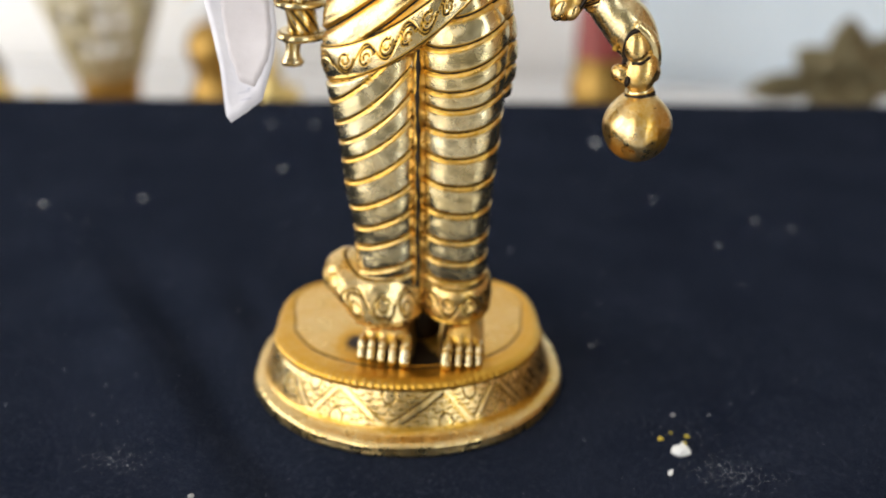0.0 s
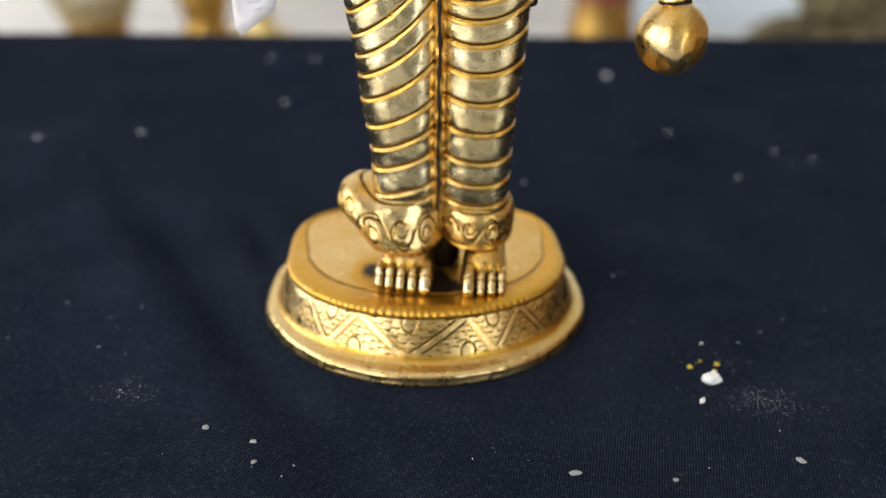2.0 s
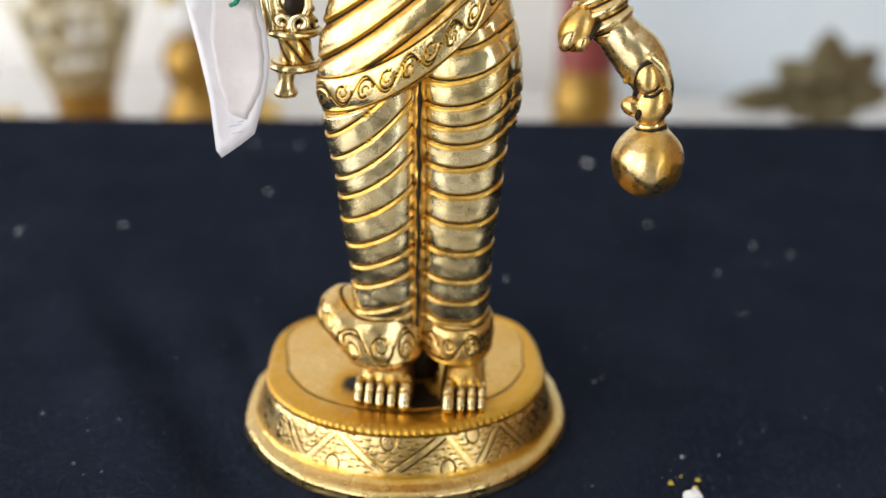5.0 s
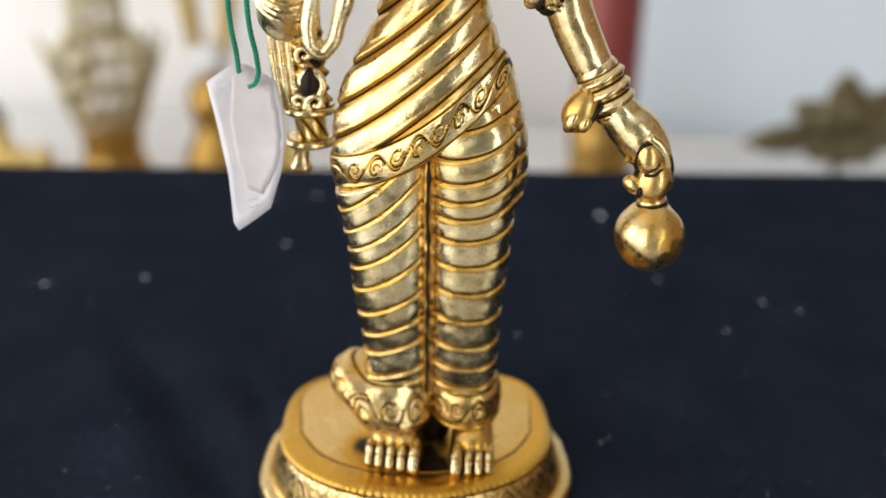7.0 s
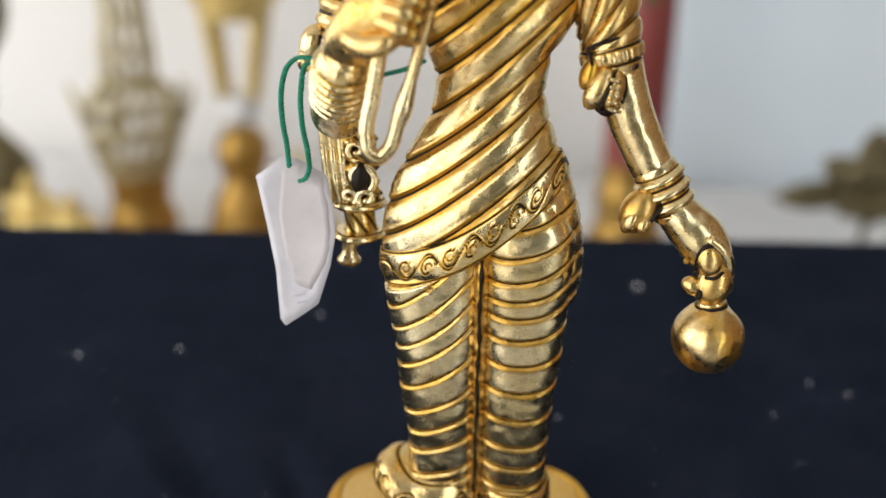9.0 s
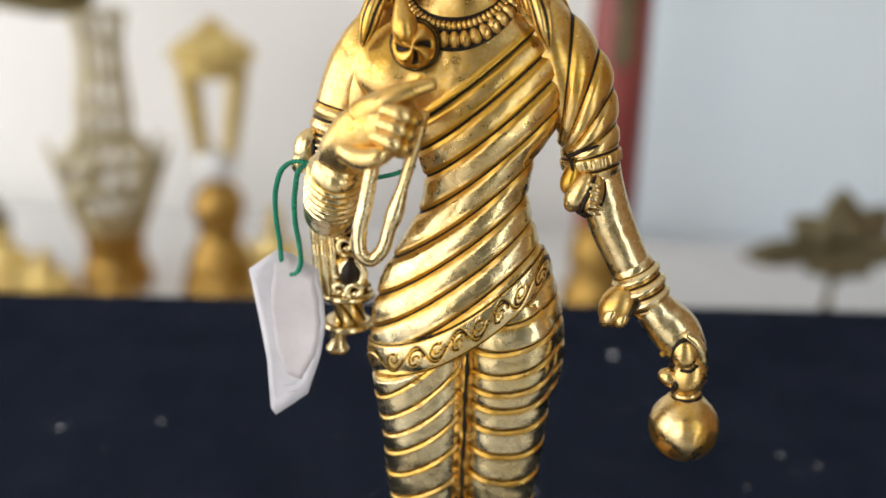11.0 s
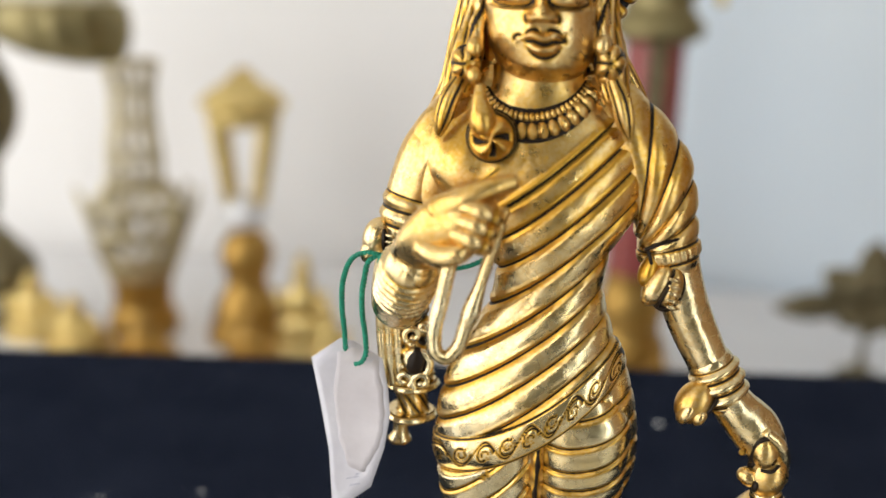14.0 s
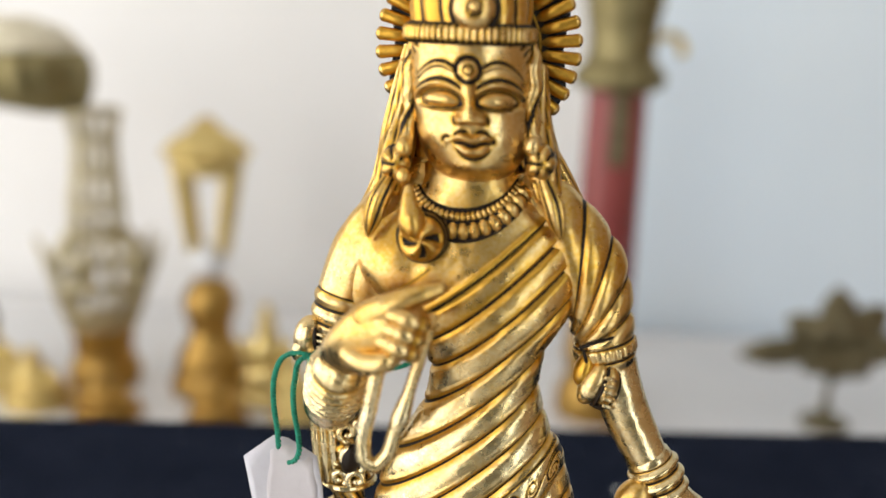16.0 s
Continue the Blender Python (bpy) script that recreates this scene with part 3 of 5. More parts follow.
def torso(cast):
    def drape(x, y, z, a):
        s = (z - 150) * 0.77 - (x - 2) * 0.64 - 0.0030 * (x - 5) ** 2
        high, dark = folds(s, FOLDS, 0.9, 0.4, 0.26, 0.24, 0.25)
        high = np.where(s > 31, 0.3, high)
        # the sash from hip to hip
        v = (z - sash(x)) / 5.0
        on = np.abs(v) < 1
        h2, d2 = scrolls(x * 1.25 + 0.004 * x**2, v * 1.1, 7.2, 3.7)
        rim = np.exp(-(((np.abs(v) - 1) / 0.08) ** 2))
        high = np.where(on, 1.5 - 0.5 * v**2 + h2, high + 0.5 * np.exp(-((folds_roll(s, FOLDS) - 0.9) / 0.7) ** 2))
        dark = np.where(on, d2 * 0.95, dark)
        hip = ease((x - 17) / 8)
        side = np.clip(x - 17.5, -12, 14)
        h3, d3 = folds(z - np.interp(z, (70, 100, 115), (0.0, 0.12, 0.25)) * side - 0.020 * side**2, (91, 98, 103.5, 109.5, 117, 125, 133, 141, 150), 0.7)
        high = np.where(v < -1, (1.2 - 5.0 * ease((-1 - v) / 0.6)) * (1 - hip) + (0.6 + h3) * hip, high)
        dark = np.where(v < -1.15, d3 * hip, dark)
        bare = ease((-10 - x) / 4) * ease((z - 178) / 4)
        edge = np.exp(-(((z - 178 - 0.9 * (x + 26)) / 0.5) ** 2)) * (x < -9) * (z > 172)
        shoulder = 4.2 * np.exp(-(((x + 23) / 9) ** 2) - ((z - 191) / 13) ** 2) * ease((8 - y) / 8)
        return high * (1 - bare) + shoulder, np.maximum(np.maximum(dark * (1 - bare), rim * 0.9), edge * 0.5)

    loft(cast, TORSO, 0.33, 360, drape)
    # the veil that falls from the head over both shoulders
    loft(cast, [(186, -0.5, 9, 34, 7), (194, -0.3, 9, 34.5, 7.5), (200, -0.3, 9, 32.5, 7.5), (206, 0.6, 9, 30.0, 7.5), (212, 0.3, 9.5, 27.0, 7), (218, -0.8, 10, 24.6, 7), (226, -2.7, 10.5, 21.6, 7), (236, -3.2, 11, 18.8, 7), (247, -2.7, 11, 16.2, 6)], 0.5, 160,
         lambda x, y, z, a: (0.35 * np.cos(a * 22 + z * 0.12) * ease((z - 205) / 10), ease((np.cos(a * 22 + z * 0.12) * -1 - 0.55) / 0.4) * ease((z - 205) / 10) * 0.8))


def arms(cast):
    def sleeve(x, y, z, a):
        """Folds that fan out from the armpit."""
        turn = np.degrees(np.arctan2(z - 168.5, x - 26.5))
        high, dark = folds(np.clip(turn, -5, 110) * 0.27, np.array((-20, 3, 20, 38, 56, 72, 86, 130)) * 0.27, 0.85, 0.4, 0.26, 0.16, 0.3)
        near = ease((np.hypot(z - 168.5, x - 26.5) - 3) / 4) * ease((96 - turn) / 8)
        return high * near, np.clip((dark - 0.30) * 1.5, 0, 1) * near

    def rings(first, last, pitch, depth=0.7):
        def relief(s, a, length):
            on = (s > first) & (s < last)
            w = np.cos((s - first) / pitch * 2 * np.pi)
            dark = np.where(on, np.clip(w * 3 - 1.9, 0, 1), 0) + 0 * a
            return np.where(on, depth * (0.4 - w * 0.6), 0) + 0 * a, dark
        return relief

    # the hanging arm
    loft(cast, [(167, 37.5, 3, 7.0, 7.0), (176, 35.6, 3.5, 8.2, 8.2), (185, 33.2, 4, 9.5, 9), (193, 29.5, 4.5, 11.6, 9.6), (199, 25.4, 5, 13.0, 9.4), (204, 21.4, 5.5, 13.2, 8.8), (210, 17.0, 6.5, 12, 7.6), (216, 12.5, 8, 9, 6)], 0.3, 200, sleeve)
    loft(cast, [(184, -30.8, 3, 7.6, 8.0), (190, -29.0, 3.6, 8.6, 8.8), (196, -25.2, 4.2, 9.5, 9.2), (201, -21.8, 4.8, 10.3, 9), (207, -18, 5.5, 10.6, 8), (213, -14, 6.8, 8.6, 7), (219, -11.5, 8.5, 6, 5.5)], 0.4, 120)
    tube(cast, [(37.8, 3, 172, 6.4), (40.2, 3, 163, 6.4), (43.7, 3, 153.5, 6.3), (48.8, 2.5, 143.5, 5.9), (53.6, 2, 135, 5.4)], 0.4, 60)
    tube(cast, [(51.0, 2.3, 140.2, 6.3), (54.0, 2, 134.8, 6.5), (56.8, 2, 129.4, 5.9)], 0.25, 60, rings(0.4, 12.0, 3.7, 1.0))
    tube(cast, [(54.9, 2, 132.5, 5.2), (59.2, 1.5, 127.6, 6.1), (65.2, 1, 121.5, 7.0), (69.3, 0.5, 114.5, 5.4), (70.2, 0, 108.5, 4.2)], 0.4, 60)
    # Dark core put in as the shade between the fingers.
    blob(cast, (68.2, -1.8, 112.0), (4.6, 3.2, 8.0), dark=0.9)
    # thumb laid over the curled fingers, with the knob of the ball between them
    blob(cast, (66.9, -5.2, 117.6), (3.5, 2.5, 4.9), (0, -12, 0), 36, dark=0.2)
    tube(cast, [(63.5, -4.6, 114.6, 0.5), (63.8, -5.6, 118.4, 0.65), (65.0, -6.0, 121.6, 0.7), (67.4, -6.2, 122.6, 0.7), (69.8, -5.6, 119.6, 0.65), (71.2, -4.4, 115.4, 0.5)], 0.3, 12, lambda s, a, length: (0 * s + 0 * a, 0.95 + 0 * s + 0 * a))
    tube(cast, [(66.6, -5.4, 123.8, 1.6), (70.0, -5.0, 120.8, 1.9), (72.2, -3.8, 116.4, 1.9), (73.0, -2.8, 112.4, 1.6)], 0.3, 20)
    blob(cast, (69.0, -4.4, 110.4), (4.8, 3.3, 6.6), (0, 10, 0), 36, dark=0.26)
    tube(cast, [(66.0, -7.0, 113.4, 0.45), (68.4, -8.2, 113.8, 0.5), (70.6, -7.2, 115.4, 0.4)], 0.3, 10, lambda s, a, length: (0 * s + 0 * a, 1.0 + 0 * s + 0 * a))
    blob(cast, (64.0, -3.6, 109.4), (3.7, 2.6, 2.7), (0, 24, 0), 28, dark=0.28)
    # Dark lump drawn as the shade in a small hole.
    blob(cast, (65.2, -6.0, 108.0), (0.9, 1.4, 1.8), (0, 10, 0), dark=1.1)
    blob(cast, (72.6, -3.0, 110.6), (2.0, 2.2, 3.4), (0, -10, 0), 24, dark=0.2)
    blob(cast, (61.2, -3.4, 116.6), (0.9, 0.9, 0.9), dark=0.6)
    # ball hammered into shallow flats
    rng = np.random.default_rng(4)
    flats = rng.normal(size=(26, 3))
    flats /= np.linalg.norm(flats, axis=1)[:, None]

    def hammered(p):
        reach = np.max(p @ flats.T, -1)
        size = np.minimum(1.0, 0.968 / np.maximum(reach, 0.5))
        pear = 1 - 0.10 * ease(p[..., 2]) * np.hypot(p[..., 0], p[..., 1])
        return size * pear - 1, 0.22 + 0.2 * ease((-p[..., 2] - 0.70) / 0.3) + 0.08 * np.sin(4 * p[..., 0] + 3 * p[..., 2])

    blob(cast, (69.9, -2, 93.9), (10.2, 10.1, 11.0), around=110, relief=hammered)
    tube(cast, [(69.2, -2, 105.6, 3.9), (69.6, -2, 103.2, 4.6)], 0.3, 36, lambda s, a, length: (0 * s + 0 * a, ease((s - 0.9) / 0.8) * 0.95 + 0 * a))
    # tassel at the wrist
    blob(cast, (47.2, -1.6, 129.8), (5.0, 4.6, 6.6), (0, 25, 0), 48, dark=0.2)
    blob(cast, (45.2, -2.8, 127.8), (2.4, 3.8, 4.4), (0, 25, 0), dark=0.1)
    blob(cast, (48.4, -4.2, 126.8), (2.0, 2.4, 2.8), (0, 25, 0), dark=0.1)
    blob(cast, (46.8, -4.0, 129.3), (0.7, 1.9, 5.2), (0, 32, 0), dark=0.95)
    blob(cast, (51.0, -3.6, 129.2), (0.8, 1.9, 4.0), (0, 30, 0), dark=0.95)
    # band and rosette above the elbow
    def beaded(s, a, length):
        """A beaded roll between two dark lines."""
        mid = (s - length / 2) / (length / 2)
        line = np.exp(-(((np.abs(mid) - 0.78) / 0.15) ** 2)) + 0 * a
        return 0.55 * np.clip(1 - (mid / 0.7) ** 4, 0, 1) + 0.16 * np.cos(a * 26) * (np.abs(mid) < 0.6) - 0.25 * line, np.minimum(1.1 * line, 1)

    tube(cast, [(36.1, 3, 173.6, 8.1), (37.5, 3, 168.4, 7.7)], 0.2, 130, beaded)
    tube(cast, [(29.6, -3.8, 172.6, 0.5), (33.2, -4.8, 174.6, 0.5), (38.6, -4.0, 176.2, 0.45), (43.0, -0.6, 176.6, 0.3)], 0.3, 12, lambda s, a, length: (0 * s + 0 * a, 1.0 + 0 * s + 0 * a))
    tube(cast, [(30.0, -3.4, 173.4, 0.35), (31.2, -4.5, 170.4, 0.5), (31.8, -4.5, 168.0, 0.4)], 0.3, 12, lambda s, a, length: (0 * s + 0 * a, 1.0 + 0 * s + 0 * a))
    blob(cast, (31.2, -2.6, 166.6), (2.6, 2.8, 4.6), (0, 16, 0), dark=0.3)
    blob(cast, (33.8, -3.4, 163.2), (3.4, 3.2, 6.4), (0, 26, 0), dark=0.12)
    blob(cast, (37.4, -3.8, 162.6), (2.9, 3.0, 5.6), (0, 12, 0), dark=0.15)
    # Dark slit and backing lumps drawn as the rosette's shaded gaps.
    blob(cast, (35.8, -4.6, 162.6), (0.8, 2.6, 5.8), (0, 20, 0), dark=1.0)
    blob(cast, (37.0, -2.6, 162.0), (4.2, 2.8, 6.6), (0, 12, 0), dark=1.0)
    for k in range(5):
        tube(cast, [(36.4, -6.7, 166.0 - k * 1.9, 0.5), (38.0, -6.6, 165.6 - k * 1.9, 0.65), (39.6, -5.0, 164.6 - k * 1.8, 0.45)], 0.4, 12)
    tube(cast, [(31.8, -2.2, 159.6, 0.5), (34.8, -4.6, 157.2, 0.6), (38.6, -4.2, 158.4, 0.5)], 0.4, 12, lambda s, a, length: (0 * s + 0 * a, 1.0 + 0 * s + 0 * a))
    # the raised arm, its shoulder running smoothly into the chest
    blob(cast, (-25.0, 3.4, 190.0), (11.5, 9.0, 20.0), (0, 14, 0), 120)
    tube(cast, [(-14.6, -8.2, 186, 0.5), (-16.0, -8.6, 182, 1.1), (-16.2, -8.4, 177, 0.9), (-15.4, -8.0, 173, 0.4)], 0.3, 16, lambda s, a, length: (0.2 * np.cos(a * 3), 0.7 + 0 * s + 0 * a))
    tube(cast, [(-24, 5, 201, 7.2), (-27.0, 4, 195, 8.4), (-31.0, 3, 185, 8.0), (-33.4, 2.5, 174, 7.9), (-34.4, 3, 166, 7.6), (-34.9, 1.5, 158.5, 7.9), (-34.3, -4, 154.6, 7.8), (-32.8, -11, 158.6, 7.1), (-30.8, -17, 165, 6.8), (-28.6, -22, 171.5, 6.2)], 0.4, 80, rings(20.4, 28.6, 3.9, 0.55))
    blob(cast, (-41.2, -1.5, 171.2), (4.0, 4.2, 5.6), (0, 14, 0), dark=0.05)
    blob(cast, (-43.0, -2.4, 167.6), (2.6, 3.2, 3.6), (0, 20, 0), dark=0.08)
    # Dark slit lump standing for a shaded hole.
    blob(cast, (-38.7, -4.4, 171.0), (1.0, 1.6, 3.4), (0, -4, 0), dark=1.0)
    for k in range(3):
        tube(cast, [(-38.0, -6.0, 173.0 - k * 1.7, 0.4), (-36.6, -6.4, 172.8 - k * 1.7, 0.5), (-35.4, -5.8, 172.2 - k * 1.7, 0.4)], 0.4, 10)

    def bangle(s, a, length):
        """Wound bands with nicked edges."""
        w = s / 2.6 * 2 * np.pi + 0.5 * np.sin(a)
        return 0.5 * np.cos(w) + 0.07 * np.sin(a * 19 + s) * (np.cos(w) > 0), np.clip(-np.cos(w) - 0.45, 0, 0.55) * 1.5 + 0 * a

    tube(cast, [(-32.6, -11.6, 159.8, 7.4), (-30.9, -17, 165.4, 7.7), (-29.4, -21.4, 170.4, 7.2)], 0.25, 100, bangle)
    # fist and pointing finger
    tube(cast, [(-29.2, -22.5, 172.6, 5.8), (-26, -26.5, 177.4, 6.5), (-20.8, -29.5, 182.4, 7.0), (-15.8, -30.5, 185.0, 6.8), (-11.6, -30, 185.8, 5.4)], 0.4, 60, flat=0.8)
    tube(cast, [(-22, -31.0, 186.4, 3.6), (-16, -33, 190.0, 3.1), (-9.6, -32.5, 193.0, 2.3), (-5.0, -31.5, 194.4, 1.7)], 0.4, 28)

    def knuckle(s, a, length):
        crease = np.exp(-(((s - length * 0.42) / 0.4) ** 2)) + np.exp(-(((s - length * 0.68) / 0.4) ** 2))
        return -0.3 * crease + 0 * a, 0.4 * crease + 0 * a

    for k in range(3):
        tube(cast, [(-16.5 - k * 0.9, -33.8, 188.4 - k * 3.2, 2.1), (-12.0 - k * 0.9, -35.8, 187.8 - k * 3.4, 2.3), (-8.8 - k * 1.1, -34.0, 186.4 - k * 3.5, 2.2), (-9.2 - k * 1.2, -30.5, 185.0 - k * 3.5, 2.1), (-13 - k, -28, 184.4 - k * 3.3, 2.0)], 0.3, 24, knuckle)
    tube(cast, [(-25.5, -31.0, 177.4, 3.2), (-21.5, -34, 176.4, 3.0), (-17, -35.2, 177.4, 2.5), (-14.2, -33.6, 179.0, 2.0)], 0.4, 24)
    # bent rod held in the fist
    tube(cast, [(-17.6, -31, 183, 1.8), (-18.7, -31, 176, 1.8), (-20.8, -31, 164, 1.85), (-22.3, -31, 154.6, 1.9), (-21.6, -31, 150.8, 1.85), (-19.4, -30.8, 149.4, 1.8), (-17.0, -30.5, 151.4, 1.8), (-14.8, -30, 157.8, 1.85), (-13.6, -30, 161.5, 2.3), (-12.6, -30, 165.2, 1.9), (-11.8, -30, 168.0, 1.5), (-9.8, -30, 175.6, 1.5), (-7.7, -30, 183.4, 1.45), (-6.9, -30, 187, 1.4)], 0.3, 24)


def quiver(cast):
    """The ornate case hanging behind the raised arm."""
    def carving(x, y, z, a):
        g = np.sin(z * 0.8 + 2 * np.sin(a * 2)) * np.cos(a * 5) + 0.6 * np.sin(z * 1.5 + a * 4)
        carved = ease((z - 124) / 2) * ease((152 - z) / 8) * ease((x + 36.5) / 2)
        bars = np.exp(-((np.cos(a * 9) + 1) / 0.1) ** 2) * (z > 146)
        recess = ease((z - 114.8) / 0.8) * ease((122.6 - z) / 0.8)
        return 0.9 * g * carved - 0.8 * bars - 1.8 * recess, np.clip(carved * (0.55 - 0.6 * g), 0, 1) + 0.8 * bars + 0.8 * recess * (0.5 + 0.5 * np.sin(a * 7 + z))
    loft(cast, [(114, -31.5, 12, 6.6, 6.5), (119, -32, 12, 6.4, 6.2), (124, -32.8, 12, 6.6, 6.2), (134, -34.2, 12, 7.0, 6.2), (146, -35, 11, 7.2, 6.2), (160, -35, 10, 7.0, 6)], 0.33, 150, carving)
    loft(cast, [(104.6, -35.4, 11, 3.0, 2.6), (105.6, -35.3, 11, 3.6, 3.0), (107.4, -35.2, 11, 2.6, 2.4), (114, -34.6, 11, 2.8, 2.4)], 0.4, 40, lambda x, y, z, a: (0 * x, 0.5 * (z < 105.4) + 0.25 * np.sin(a * 3) ** 2))
    for low, wide in ((112.6, 7.6), (122.4, 7.9)):
        loft(cast, [(low, -32.3, 12, wide - 1.2, 6.6), (low + 0.6, -32.4, 12, wide, 7.4), (low + 2.0, -32.5, 12, wide, 7.4), (low + 2.8, -32.5, 12, wide - 1.0, 6.6)], 0.25, 90, lambda x, y, z, a: (0.3 * np.sin(a * 3 + 1), 0.7 * (z > low + 2.3) + 0 * x))
    # curl round a dark lump drawn as its shaded hollow, beside plain upright slats
    blob(cast, (-30.4, 4.2, 133.6), (2.8, 2.2, 4.4), (0, 12, 0), dark=1.1)
    for x0, z0, size, way, thick in ((-30.4, 133.4, 4.0, 1, 1.2), (-28.6, 127.4, 2.6, -1, 1.0), (-33.8, 127.6, 2.2, 1, 0.9), (-31.4, 141.4, 2.4, -1, 0.9), (-28.4, 143.6, 1.8, 1, 0.8)):
        tube(cast, [(x0 + way * size * (1 - t / 7.5) * math.cos(t), 4.2 + 0.02 * (x0 + 31) ** 2, z0 + size * (1 - t / 7.5) * math.sin(t), thick) for t in np.linspace(-0.8, 5.2, 16)], 0.3, 14)
    for x0 in (-41.2, -38.9, -36.4):
        tube(cast, [(x0 + 1.6, 7.2, 125, 1.1), (x0 + 0.8, 6.4, 134, 1.3), (x0, 6, 146, 1.35), (x0, 6, 158, 1.2)], 0.6, 16)


def head(cast):
    X = -2.3

    def face(x, y, z, a):
        fx, fz = x - np.interp(z, (216, 225, 235, 250), (0.6, 0.0, -1.4, -2.2)), z
        front = np.clip((4 - y) / 8, 0, 1)
        high, dark = np.zeros_like(x), np.zeros_like(x)
        ax = np.abs(fx)

        def hill(cx, cz, wx, wz, height):
            return height * np.exp(-((fx - cx) / wx) ** 2 - ((fz - cz) / wz) ** 2)

        # nose
        width = 1.25 + np.clip((240 - fz) / 10, 0, 1) * 1.1
        ridge = np.exp(-(fx / width) ** 2) * np.clip((fz - 229.2) / 1.2, 0, 1) * np.clip((243 - fz) / 3, 0, 1)
        high += ridge * (1.3 + 2.9 * np.clip((241 - fz) / 11, 0, 1))
        high += hill(-2.5, 230.3, 1.2, 1.1, 1.6) + hill(2.5, 230.3, 1.2, 1.1, 1.6)
        for at in (-3.9, 3.9):
            dark = np.maximum(dark, 0.7 * np.exp(-(((fx - at) / 0.45) ** 2) - ((fz - 230.2) / 1.1) ** 2))
        # eyes
        ex = (ax - 6.9) / 4.5
        lid = (fz - 234.5 - 0.4 * (1 - ex**2)) / 1.8
        inside = ex**2 + lid**2
        high += -0.9 * np.exp(-((np.sqrt(inside) - 1.25) / 0.22) ** 2) + 1.3 * np.clip(1 - inside, 0, 1)
        dark = np.maximum(dark, (0.5 + 0.25 * (lid < 0)) * np.exp(-(((np.sqrt(inside) - 1.12) / 0.13) ** 2)))
        upper = fz - (237.2 + 1.6 * (1 - ex**2))
        high += np.where(ax > 2.0, 0.9 * np.exp(-(upper / 0.8) ** 2) * np.exp(-(ex / 1.3) ** 4), 0)
        dark = np.maximum(dark, np.where(ax > 1.8, np.exp(-(((upper - 1.0) / 0.44) ** 2)) * np.exp(-(ex / 1.35) ** 6), 0))
        brow = fz - (241.6 + 2.3 * (1 - ex**2))
        high += np.where(ax > 2.0, 0.6 * np.exp(-((brow + 0.8) / 0.6) ** 2) * np.exp(-(ex / 1.4) ** 4), 0)
        dark = np.maximum(dark, np.where(ax > 2.6, np.exp(-((brow / 0.38) ** 2)) * np.exp(-(ex / 1.4) ** 6), 0))
        # lips
        smile = 0.03 * fx**2
        up_lip = fz - (225.9 + smile - 0.3 * np.cos(fx * 1.3))
        low_lip = fz - (222.8 + 0.05 * fx**2)
        span = np.exp(-((fx / 4.1) ** 4))
        high += span * (1.9 * np.exp(-((up_lip / 1.0) ** 2)) + 2.2 * np.exp(-((low_lip / 1.1) ** 2)) * np.exp(-((fx / 3.4) ** 4)))
        line = np.exp(-(((fz - 224.4 - smile + 0.25 * np.cos(fx * 1.3)) / 0.40) ** 2)) * np.exp(-((fx / 4.7) ** 8))
        line = np.maximum(line, 0.75 * np.exp(-(((fz - 220.9 - 0.13 * fx**2) / 0.42) ** 2)) * np.exp(-((fx / 4.2) ** 8)))
        # hollows under the nostrils and the curled corners of the mouth
        line = np.maximum(line, 0.85 * np.exp(-(((fz - 227.7 + 0.22 * (ax - 2.1) ** 2) / 0.42) ** 2)) * np.exp(-(((ax - 2.6) / 1.9) ** 6)))
        curl = np.hypot(fx + 6.0, fz - 225.2)
        line = np.maximum(line, 0.75 * np.exp(-(((curl - 1.1) / 0.36) ** 2)) * ease((fz - 225.2 - 0.7 * (fx + 6.0)) / 0.7))
        high += 0.3 * np.exp(-((curl / 0.8) ** 2))
        line = np.maximum(line, 0.7 * np.exp(-(((fx - 5.0) / 0.5) ** 2) - ((fz - 225.4) / 0.9) ** 2))
        high -= 0.5 * np.minimum(line, 1)
        dark = np.maximum(dark, 0.8 * line)
        high += hill(0, 219, 4.5, 2.6, 1.2) + hill(-9, 228, 4, 5, 0.5) + hill(9, 228, 4, 5, 0.5)
        # mark on the brow
        r = np.hypot(fx + 0.1, fz - 242.0)
        high += 0.9 * np.clip(1 - (r / 2.6) ** 4, 0, 1) + 0.7 * np.exp(-(r / 0.8) ** 2) - 0.5 * np.exp(-((r - 3.0) / 0.4) ** 2)
        dark = np.where(r < 2.4, np.exp(-((r - 1.1) / 0.25) ** 2) * 0.6, np.maximum(dark * np.clip((r - 2.4) / 0.6, 0, 1), np.exp(-(((r - 2.9) / 0.5) ** 2))))
        # combed hair at the temples
        hair = np.clip((ax - 13.6 + np.clip((fz - 243) / 2.5, 0, 4)) / 1.0, 0, 1) * (fz > 238)
        comb = np.cos((fz - ax * 1.1) * 2.6)
        high += hair * 0.35 * comb
        dark = np.maximum(dark, hair * np.clip(-comb, 0, 1) * 0.7)
        return high * front, np.minimum(1.7 * dark, 1.1) * front

    loft(cast, [(213.6, 0.3, 3.5, 6, 6.0), (215.4, 0.3, 2.2, 8.8, 8.2), (217.6, 0.3, 1.3, 10.8, 9.8), (220.4, 0.2, 1.0, 12.4, 11.0), (224.5, -0.2, 1.4, 13.8, 12.6), (230, -0.8, 2.4, 14.3, 13.4), (238, -1.6, 3.4, 14.8, 13.9), (245, -1.8, 3.8, 14.9, 13.9), (250, -2.0, 4, 15.0, 13.6)], 0.25, 400, face)
